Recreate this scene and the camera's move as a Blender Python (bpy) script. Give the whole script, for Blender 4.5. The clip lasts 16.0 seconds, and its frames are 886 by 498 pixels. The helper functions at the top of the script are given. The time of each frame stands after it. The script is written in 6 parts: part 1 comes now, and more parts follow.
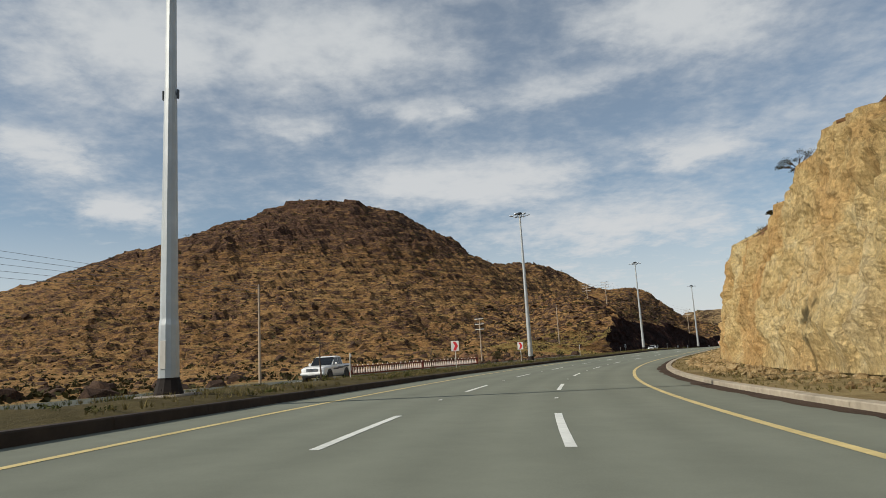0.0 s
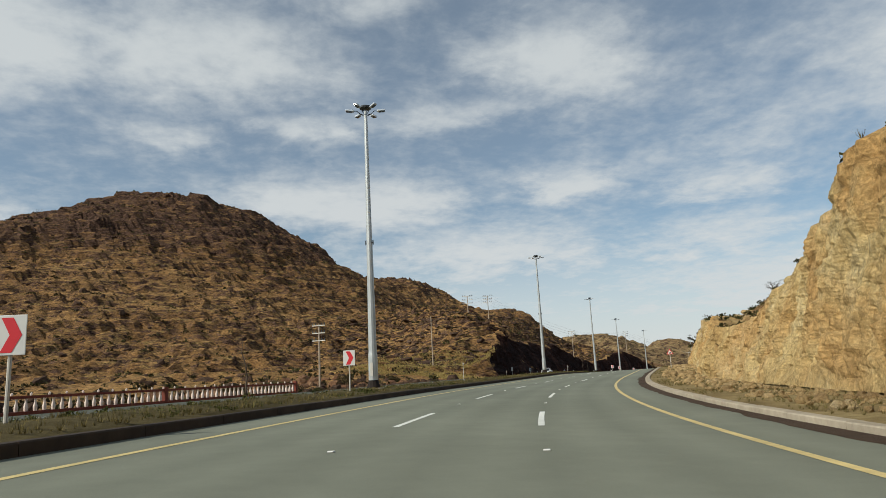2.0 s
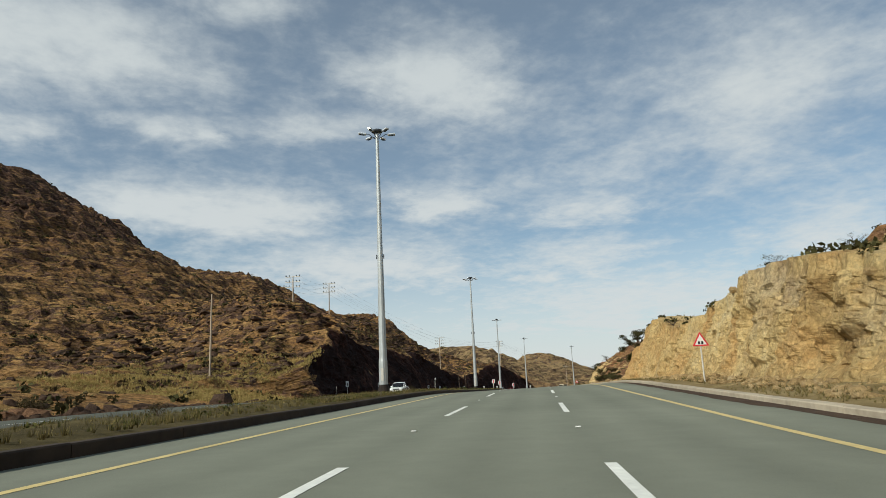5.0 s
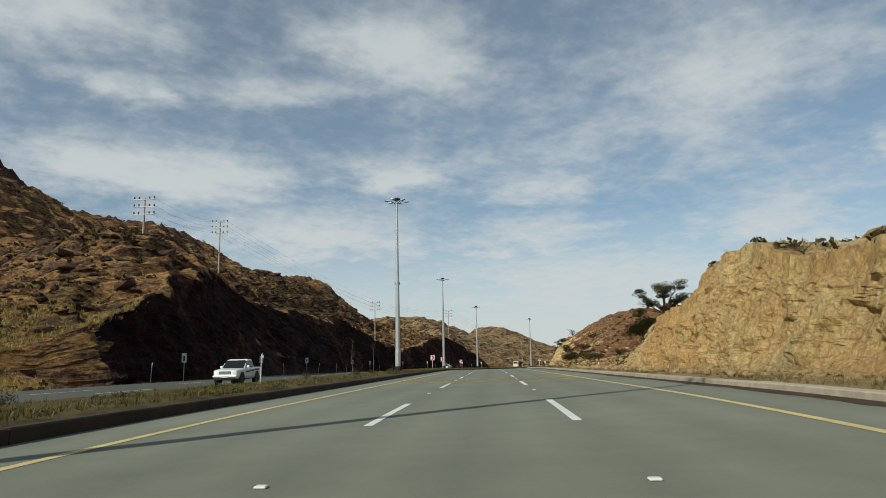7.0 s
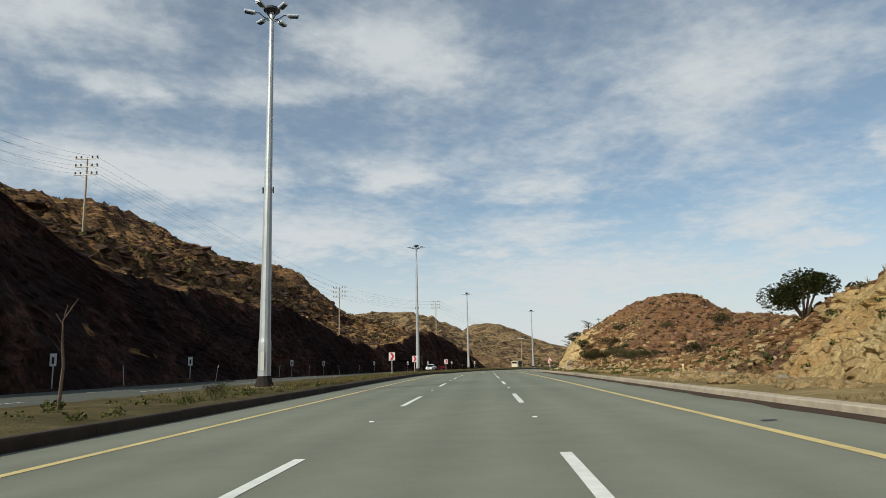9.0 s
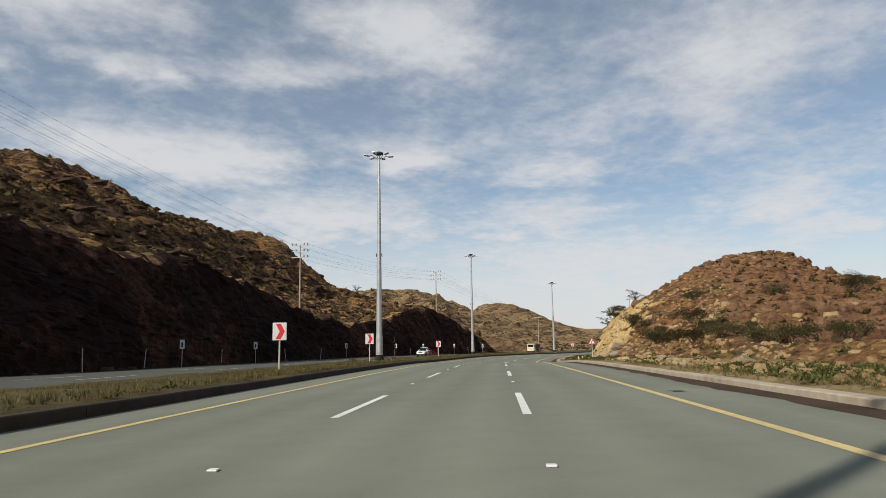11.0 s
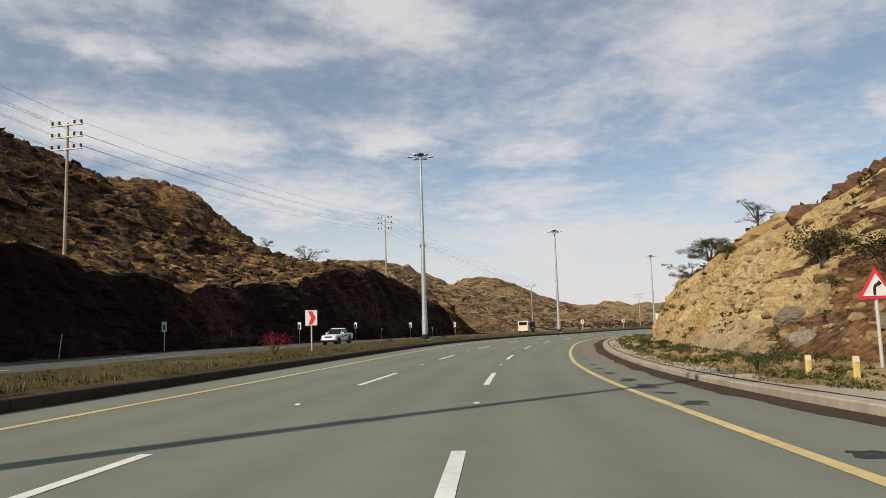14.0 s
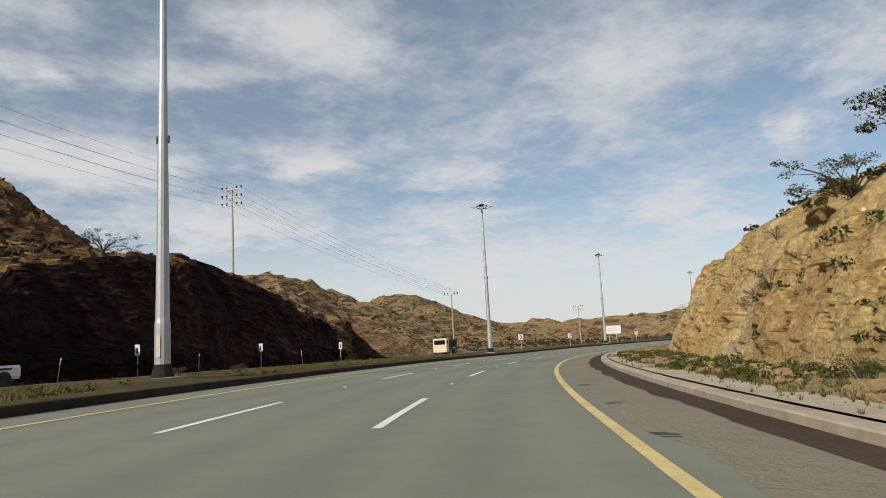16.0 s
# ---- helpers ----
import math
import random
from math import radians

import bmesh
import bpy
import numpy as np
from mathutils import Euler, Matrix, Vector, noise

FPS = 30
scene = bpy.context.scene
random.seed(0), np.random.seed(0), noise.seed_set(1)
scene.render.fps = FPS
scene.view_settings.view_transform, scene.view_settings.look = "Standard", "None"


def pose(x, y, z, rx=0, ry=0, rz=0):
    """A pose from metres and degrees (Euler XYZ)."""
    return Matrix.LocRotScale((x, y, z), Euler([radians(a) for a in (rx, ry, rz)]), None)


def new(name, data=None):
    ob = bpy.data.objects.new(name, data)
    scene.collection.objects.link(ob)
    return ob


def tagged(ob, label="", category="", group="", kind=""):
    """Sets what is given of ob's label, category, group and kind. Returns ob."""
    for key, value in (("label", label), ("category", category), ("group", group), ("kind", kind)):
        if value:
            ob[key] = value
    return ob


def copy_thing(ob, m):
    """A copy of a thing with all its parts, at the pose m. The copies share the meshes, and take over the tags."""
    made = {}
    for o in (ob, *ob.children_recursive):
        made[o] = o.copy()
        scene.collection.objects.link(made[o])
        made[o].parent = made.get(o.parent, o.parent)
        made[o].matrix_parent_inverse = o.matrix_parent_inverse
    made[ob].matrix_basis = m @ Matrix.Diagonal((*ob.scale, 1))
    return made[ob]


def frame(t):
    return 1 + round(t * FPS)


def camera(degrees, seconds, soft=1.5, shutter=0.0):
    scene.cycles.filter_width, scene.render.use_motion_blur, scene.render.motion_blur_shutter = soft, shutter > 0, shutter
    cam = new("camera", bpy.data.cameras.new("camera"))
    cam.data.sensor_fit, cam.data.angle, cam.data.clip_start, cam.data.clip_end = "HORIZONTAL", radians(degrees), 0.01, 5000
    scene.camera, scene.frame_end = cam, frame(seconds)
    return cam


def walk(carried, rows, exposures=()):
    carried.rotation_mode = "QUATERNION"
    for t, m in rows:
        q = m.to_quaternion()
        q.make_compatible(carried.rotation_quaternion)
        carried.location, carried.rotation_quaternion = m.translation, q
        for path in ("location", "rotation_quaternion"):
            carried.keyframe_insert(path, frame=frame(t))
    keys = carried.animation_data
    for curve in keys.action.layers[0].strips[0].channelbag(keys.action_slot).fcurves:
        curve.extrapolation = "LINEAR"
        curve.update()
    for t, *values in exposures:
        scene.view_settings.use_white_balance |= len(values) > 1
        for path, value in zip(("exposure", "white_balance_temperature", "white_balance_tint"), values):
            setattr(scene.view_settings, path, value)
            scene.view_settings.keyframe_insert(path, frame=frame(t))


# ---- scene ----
cam = camera(67.99, 16.0, soft=0.65)
PATH = [
    (0.0, pose(0.026, 0.030, 1.009, 99.151, 3.379, 0.630)),
    (0.5, pose(1.107, 11.347, 0.873, 100.125, 2.987, -1.505)),
    (1.0, pose(2.625, 22.249, 0.722, 99.687, 3.110, -4.657)),
    (1.5, pose(4.955, 33.529, 0.548, 100.364, 3.120, -7.287)),
    (2.0, pose(7.544, 44.349, 0.407, 100.641, 2.865, -10.105)),
    (2.5, pose(10.349, 54.338, 0.329, 100.969, 2.913, -11.936)),
    (3.0, pose(13.976, 65.278, 0.221, 100.653, 3.156, -13.358)),
    (3.5, pose(17.672, 75.764, 0.187, 100.586, 3.370, -14.969)),
    (4.0, pose(21.376, 85.922, 0.136, 101.055, 3.317, -17.336)),
    (4.5, pose(26.015, 96.719, 0.077, 101.479, 2.794, -19.560)),
    (5.0, pose(30.511, 106.332, 0.057, 101.390, 2.589, -21.683)),
    (7.5, pose(57.340, 154.219, 0.453, 98.704, 1.055, -26.039)),
    (8.0, pose(62.830, 163.442, 0.302, 98.964, 1.258, -26.116)),
    (8.5, pose(68.345, 172.808, 0.134, 98.781, 1.111, -26.110)),
    (9.0, pose(73.826, 182.190, -0.052, 98.878, 1.190, -26.155)),
    (11.5, pose(101.091, 228.503, -0.987, 96.721, 0.678, -24.992)),
    (12.0, pose(106.513, 237.683, -1.241, 96.161, 0.842, -25.300)),
    (12.5, pose(111.787, 246.588, -1.477, 96.528, 1.022, -25.450)),
    (13.0, pose(117.190, 255.687, -1.692, 96.292, 0.846, -25.608)),
    (13.5, pose(122.520, 264.733, -1.956, 96.731, 1.211, -25.517)),
    (14.0, pose(128.129, 273.847, -2.271, 95.732, 1.675, -26.480)),
    (14.5, pose(134.197, 283.085, -2.744, 95.846, 1.959, -28.802)),
    (15.0, pose(139.914, 291.542, -3.153, 96.286, 2.679, -30.415)),
    (15.5, pose(146.185, 300.309, -3.511, 97.408, 3.564, -31.683)),
    (16.0, pose(152.921, 309.178, -3.744, 97.512, 3.103, -33.007)),
]
LIGHT_METER = [(0.0, -0.2, 6350, 8), (0.5, -0.25, 6330, 8), (2.0, -0.17, 6270, 5), (5.0, -0.14, 6230, 3), (7.5, -0.3, 6200, 3), (8.0, -0.02, 6300, 7), (8.5, -0.08, 6350, 8), (9.0, -0.14, 6250, 5),
               (11.5, -0.1, 6450, 12), (13.5, -0.08, 6550, 13), (14.5, -0.08, 6550, 12), (16.0, -0.12, 6450, 10)]
walk(cam, PATH, LIGHT_METER)

# ---- world, sun ----
SUN_DIR = Vector((-0.775, -0.264, 0.574))      # towards the sun
sun_el = math.asin(SUN_DIR.z)
sun_az = math.atan2(SUN_DIR.x, SUN_DIR.y)
sun_data = bpy.data.lights.new("sun", "SUN")
sun_data.energy, sun_data.angle, sun_data.color = 4.9, radians(0.53), (1.0, 0.92, 0.80)
sun = new("sun", sun_data)
sun.rotation_euler = SUN_DIR.to_track_quat("Z", "Y").to_euler()

# clouds: azimuth (left positive), elevation, half widths, weight
CLOUDS = [
    (10.6, 26.4, 11, 3.4, 0.97), (26.2, 26.2, 8.7, 3.2, 0.95), (32.3, 17.1, 3.4, 1.6, 0.95), (26.8, 13.1, 3.1, 1.3, 0.95), (-5.1, 14.3, 8.4, 2.5, 1.0), (-21.5, 25.8, 7.0, 3.3, 0.95),
    (-21.9, 15.7, 4.0, 1.4, 0.85), (-14.5, 9.8, 9.5, 2.5, 0.9), (12.8, 20.2, 4.3, 1.1, 0.6), (-1.2, 21.2, 2.4, 0.8, 0.65), (32.2, 23.3, 4.1, 2.6, 0.7), (-13.2, 22.2, 8.4, 1.2, 0.55),
    (-34.6, 13.2, 4.8, 2.1, 0.85), (-34.0, 9.7, 7.5, 1.5, 0.8), (-50.0, 21.5, 9.0, 4.6, 0.62), (-5.1, 31.1, 5.9, 1.6, 0.6), (1.9, 21.3, 4.9, 0.9, 0.6), (-53.9, 9.2, 5.9, 3.3, 0.75),
    (1.0, 15.2, 8.0, 1.8, 0.9), (-44.9, 18.3, 11.0, 3.5, 0.5), (-62.5, 14.6, 2.6, 1.2, 0.8), (-66.8, 19.1, 3.0, 3.3, 0.7), (-39.0, 5.2, 18.0, 3.4, 0.85), (-8.0, 4.5, 16.0, 2.4, 0.8),
]


def node(nt, kind, **values):
    n = nt.nodes.new(kind)
    for key, v in values.items():
        if key in n.inputs:
            n.inputs[key].default_value = v
    return n


def wire(nt, a, b):
    nt.links.new(a, b)


def mathn(nt, op, a, b=None, c=None, clamp=False):
    n = nt.nodes.new("ShaderNodeMath")
    n.operation, n.use_clamp = op, clamp
    for i, v in enumerate((a, b, c)):
        if v is None:
            continue
        if isinstance(v, (int, float)):
            n.inputs[i].default_value = v
        else:
            nt.links.new(v, n.inputs[i])
    return n.outputs[0]


def build_world():
    w = bpy.data.worlds.new("sky")
    scene.world = w
    w.use_nodes = True
    nt = w.node_tree
    nt.nodes.clear()
    out = nt.nodes.new("ShaderNodeOutputWorld")
    bg = nt.nodes.new("ShaderNodeBackground")
    sky = nt.nodes.new("ShaderNodeTexSky")
    sky.sky_type, sky.sun_disc = "NISHITA", False
    sky.sun_elevation, sky.sun_rotation = sun_el, sun_az
    sky.altitude, sky.air_density, sky.dust_density, sky.ozone_density = 1500, 1.0, 1.6, 1.0
    tc = nt.nodes.new("ShaderNodeTexCoord")
    sep = nt.nodes.new("ShaderNodeSeparateXYZ")
    wire(nt, tc.outputs["Generated"], sep.inputs[0])
    dx, dy, dz = sep.outputs
    az = mathn(nt, "MULTIPLY", mathn(nt, "ARCTAN2", mathn(nt, "MULTIPLY", dx, -1.0), dy), 57.29578)
    el = mathn(nt, "MULTIPLY", mathn(nt, "ARCSINE", dz), 57.29578)
    # cloud plane coordinates
    zz = mathn(nt, "ADD", mathn(nt, "MAXIMUM", dz, 0.0), 0.16)
    cv = nt.nodes.new("ShaderNodeCombineXYZ")
    wire(nt, mathn(nt, "DIVIDE", dx, zz), cv.inputs[0])
    wire(nt, mathn(nt, "DIVIDE", dy, zz), cv.inputs[1])
    big = node(nt, "ShaderNodeTexNoise", Scale=1.6, Detail=8.0, Roughness=0.6, Distortion=0.3)
    wire(nt, cv.outputs[0], big.inputs["Vector"])
    fine = node(nt, "ShaderNodeTexNoise", Scale=9.0, Detail=6.0, Roughness=0.6, Distortion=0.2)
    wire(nt, cv.outputs[0], fine.inputs["Vector"])
    # warp the blobs' edges
    jit = node(nt, "ShaderNodeTexNoise", Scale=5.0, Detail=6.0, Roughness=0.65)
    wire(nt, cv.outputs[0], jit.inputs["Vector"])
    azj = mathn(nt, "ADD", az, mathn(nt, "MULTIPLY", mathn(nt, "SUBTRACT", jit.outputs[0], 0.5), 11.0))
    elj = mathn(nt, "ADD", el, mathn(nt, "MULTIPLY", mathn(nt, "SUBTRACT", big.outputs[0], 0.5), 6.0))
    cover = None
    for a, e, wa, we, k in CLOUDS:
        u = mathn(nt, "DIVIDE", mathn(nt, "SUBTRACT", azj, float(a)), float(wa))
        v = mathn(nt, "DIVIDE", mathn(nt, "SUBTRACT", elj, float(e)), float(we))
        r2 = mathn(nt, "ADD", mathn(nt, "MULTIPLY", u, u), mathn(nt, "MULTIPLY", v, v))
        g = mathn(nt, "MULTIPLY", mathn(nt, "EXPONENT", mathn(nt, "MULTIPLY", r2, -0.9)), float(k))
        cover = g if cover is None else mathn(nt, "MAXIMUM", cover, g)
    ripple = node(nt, "ShaderNodeTexNoise", Scale=26.0, Detail=3.0, Roughness=0.55)
    wire(nt, cv.outputs[0], ripple.inputs["Vector"])
    base = mathn(nt, "ADD", mathn(nt, "MULTIPLY", big.outputs[0], 0.55), mathn(nt, "MULTIPLY", fine.outputs[0], 0.33))
    base = mathn(nt, "ADD", base, mathn(nt, "MULTIPLY", ripple.outputs[0], 0.12))
    dens = mathn(nt, "ADD", mathn(nt, "MULTIPLY", cover, 0.55), mathn(nt, "MULTIPLY", mathn(nt, "SUBTRACT", base, 0.42), 1.5))
    ramp = nt.nodes.new("ShaderNodeMapRange")
    ramp.interpolation_type = "SMOOTHSTEP"
    ramp.inputs["From Min"].default_value, ramp.inputs["From Max"].default_value = 0.02, 0.66
    ramp.inputs["To Min"].default_value, ramp.inputs["To Max"].default_value = 0.20, 0.95
    wire(nt, dens, ramp.inputs["Value"])
    haze = nt.nodes.new("ShaderNodeMapRange")
    haze.inputs["From Min"].default_value, haze.inputs["From Max"].default_value = 15.0, 1.0
    haze.inputs["To Max"].default_value = 0.94
    wire(nt, el, haze.inputs["Value"])
    mask = mathn(nt, "MAXIMUM", ramp.outputs[0], haze.outputs[0])
    skyc = nt.nodes.new("ShaderNodeVectorMath")
    skyc.operation = "MULTIPLY"
    wire(nt, sky.outputs[0], skyc.inputs[0])
    skyc.inputs[1].default_value = SKY_STRENGTH
    mix = nt.nodes.new("ShaderNodeMix")
    mix.data_type = "RGBA"
    wire(nt, mask, mix.inputs["Factor"])
    wire(nt, skyc.outputs[0], mix.inputs["A"])
    lift = nt.nodes.new("ShaderNodeMapRange")
    lift.inputs["From Min"].default_value, lift.inputs["From Max"].default_value = 8.0, 30.0
    wire(nt, el, lift.inputs["Value"])
    tone = nt.nodes.new("ShaderNodeMix")
    tone.data_type = "RGBA"
    wire(nt, lift.outputs[0], tone.inputs["Factor"])
    tone.inputs["A"].default_value, tone.inputs["B"].default_value = CLOUD_COLOUR, CLOUD_HIGH
    wire(nt, tone.outputs["Result"], mix.inputs["B"])
    wire(nt, mix.outputs["Result"], bg.inputs["Color"])
    wire(nt, bg.outputs[0], out.inputs[0])


SKY_STRENGTH = (0.089, 0.103, 0.101)
CLOUD_COLOUR, CLOUD_HIGH = (0.76, 0.755, 0.755, 1), (0.70, 0.71, 0.715, 1)
build_world()


# ---- materials ----
def material(name, roughness=0.85, metallic=0.0, specular=0.3):
    m = bpy.data.materials.new(name)
    m.use_nodes = True
    nt = m.node_tree
    p = nt.nodes["Principled BSDF"]
    p.inputs["Roughness"].default_value, p.inputs["Metallic"].default_value = roughness, metallic
    p.inputs["Specular IOR Level"].default_value = specular
    return m, nt, p


def ramp_node(nt, fac, stops):
    r = nt.nodes.new("ShaderNodeValToRGB")
    els = r.color_ramp.elements
    while len(els) < len(stops):
        els.new(0.5)
    for e, (pos, col) in zip(els, stops):
        e.position, e.color = pos, (*col, 1)
    wire(nt, fac, r.inputs[0])
    return r.outputs[0]


def noise_at(nt, vec, scale, detail=5.0, rough=0.6, dist=0.0):
    n = node(nt, "ShaderNodeTexNoise", Scale=scale, Detail=detail, Roughness=rough, Distortion=dist)
    wire(nt, vec, n.inputs["Vector"])
    return n.outputs[0]


def mix_col(nt, fac, a, b, mode="MIX"):
    m = nt.nodes.new("ShaderNodeMix")
    m.data_type, m.blend_type = "RGBA", mode
    for sock, v in (("Factor", fac), ("A", a), ("B", b)):
        if isinstance(v, (int, float)):
            m.inputs[sock].default_value = v
        elif isinstance(v, tuple):
            m.inputs[sock].default_value = (*v, 1)
        else:
            wire(nt, v, m.inputs[sock])
    return m.outputs["Result"]


def bump(nt, p, height, strength=0.5, distance=0.05):
    b = node(nt, "ShaderNodeBump", Strength=strength, Distance=distance)
    wire(nt, height, b.inputs["Height"])
    wire(nt, b.outputs[0], p.inputs["Normal"])


def place(nt):
    g = nt.nodes.new("ShaderNodeNewGeometry")
    return g.outputs["Position"], g


def simple(name, colour, roughness=0.6, metallic=0.0, grain=0.12, scale=8.0, bumps=0.0, specular=0.3):
    m, nt, p = material(name, roughness, metallic, specular)
    tc = nt.nodes.new("ShaderNodeTexCoord")
    v = tc.outputs["Object"]
    n1 = noise_at(nt, v, scale, 6.0)
    n2 = noise_at(nt, v, scale * 0.13, 3.0)
    f = mathn(nt, "ADD", mathn(nt, "MULTIPLY", n1, 0.6), mathn(nt, "MULTIPLY", n2, 0.6))
    lo = tuple(c * (1 - 2 * grain) for c in colour)
    hi = tuple(min(1, c * (1 + 2 * grain)) for c in colour)
    wire(nt, ramp_node(nt, f, [(0.3, lo), (0.85, hi)]), p.inputs["Base Color"])
    if bumps:
        bump(nt, p, n1, bumps, 0.02)
    return m


def mat_asphalt(name, tone):
    m, nt, p = material(name, 0.92, 0, 0.12)
    v, g = place(nt)
    fine = noise_at(nt, v, 38.0, 4.0, 0.7)
    mid = noise_at(nt, v, 1.4, 5.0, 0.6)
    big = noise_at(nt, v, 0.09, 4.0, 0.55, 0.6)
    uv = nt.nodes.new("ShaderNodeUVMap")
    su = nt.nodes.new("ShaderNodeSeparateXYZ")
    wire(nt, uv.outputs[0], su.inputs[0])
    # two worn wheel tracks in each lane of 3.7 m
    lane = mathn(nt, "FRACT", mathn(nt, "DIVIDE", mathn(nt, "ADD", su.outputs[0], 40 * 3.7), 1.85))
    track = mathn(nt, "ABSOLUTE", mathn(nt, "SUBTRACT", lane, 0.5))
    track = mathn(nt, "MULTIPLY", mathn(nt, "SUBTRACT", 0.5, track), 0.25)
    f = mathn(nt, "ADD", mathn(nt, "MULTIPLY", fine, 0.28), mathn(nt, "MULTIPLY", mid, 0.25))
    f = mathn(nt, "ADD", f, mathn(nt, "MULTIPLY", big, 0.45))
    f = mathn(nt, "ADD", f, track)
    lo = tuple(c * 0.72 for c in tone)
    hi = tuple(c * 1.25 for c in tone)
    wire(nt, ramp_node(nt, f, [(0.3, lo), (0.8, hi)]), p.inputs["Base Color"])
    bump(nt, p, fine, 0.35, 0.01)
    return m


def mat_rock(name, stops, dark=0.5, scale=1.0, streak=True, patches=False):
    m, nt, p = material(name, 0.92, 0, 0.12)
    v, g = place(nt)
    mp = nt.nodes.new("ShaderNodeMapping")
    mp.inputs["Scale"].default_value = (1.0, 1.0, 0.85 if streak else 1.0)
    wire(nt, v, mp.inputs[0])
    big = noise_at(nt, v, 0.09 * scale, 5.0, 0.62, 0.6)
    mid = noise_at(nt, mp.outputs[0], 0.9 * scale, 8.0, 0.7, 0.2)
    fine = noise_at(nt, mp.outputs[0], 4.5 * scale, 7.0, 0.75, 0.3)
    f = mathn(nt, "ADD", mathn(nt, "MULTIPLY", big, 0.6), mathn(nt, "MULTIPLY", mid, 0.45))
    col = ramp_node(nt, f, stops)
    if patches:                      # grey weathered and rusty orange beds
        pn = noise_at(nt, v, 0.07, 6.0, 0.62, 0.9)
        for lo_, hi_, c_, k_ in ((0.46, 0.34, (0.48, 0.43, 0.33), 0.35), (0.49, 0.60, (0.50, 0.285, 0.105), 0.62)):
            mr = nt.nodes.new("ShaderNodeMapRange")
            mr.inputs["From Min"].default_value, mr.inputs["From Max"].default_value = lo_, hi_
            mr.inputs["To Max"].default_value = k_
            wire(nt, pn, mr.inputs["Value"])
            col = mix_col(nt, mr.outputs[0], col, c_)
    nv = node(nt, "ShaderNodeTexNoise", Scale=2.2 * scale, Detail=8.0, Roughness=0.7)
    wire(nt, v, nv.inputs["Vector"])
    wob = nt.nodes.new("ShaderNodeVectorMath")
    wob.operation = "MULTIPLY_ADD"
    wire(nt, nv.outputs["Color"], wob.inputs[0])
    wob.inputs[1].default_value = (0.9, 0.9, 0.9)
    wire(nt, mp.outputs[0], wob.inputs[2])
    mul, hts = None, None
    for sc, wd, dk in ((0.6 * scale, 0.03, dark), (1.7 * scale, 0.07, dark + 0.15), (4.6 * scale, 0.1, dark + 0.25)):
        crack = node(nt, "ShaderNodeTexVoronoi", Scale=sc, Randomness=1.0)
        crack.feature = "DISTANCE_TO_EDGE"
        wire(nt, wob.outputs[0], crack.inputs["Vector"])
        cr = nt.nodes.new("ShaderNodeMapRange")
        cr.inputs["From Max"].default_value = wd
        cr.inputs["To Min"].default_value = min(dk, 0.95)
        wire(nt, crack.outputs["Distance"], cr.inputs["Value"])
        mul = cr.outputs[0] if mul is None else mathn(nt, "MULTIPLY", mul, cr.outputs[0])
        hh = mathn(nt, "MULTIPLY", mathn(nt, "MINIMUM", crack.outputs["Distance"], 0.15), 1.0)
        hts = hh if hts is None else mathn(nt, "ADD", hts, hh)
    tone = nt.nodes.new("ShaderNodeMapRange")
    tone.inputs["From Min"].default_value, tone.inputs["From Max"].default_value = 0.3, 0.7
    tone.inputs["To Min"].default_value, tone.inputs["To Max"].default_value = 0.66, 1.4
    wire(nt, fine, tone.inputs["Value"])
    mul = mathn(nt, "MULTIPLY", mul, tone.outputs[0])
    cc = nt.nodes.new("ShaderNodeCombineColor")
    for i in range(3):
        wire(nt, mul, cc.inputs[i])
    wire(nt, mix_col(nt, 1.0, col, cc.outputs[0], "MULTIPLY"), p.inputs["Base Color"])
    h = mathn(nt, "ADD", mathn(nt, "MULTIPLY", mid, 1.2), mathn(nt, "MULTIPLY", fine, 0.5))
    h = mathn(nt, "ADD", h, hts)
    bump(nt, p, h, 0.85, 0.24 / scale)
    return m


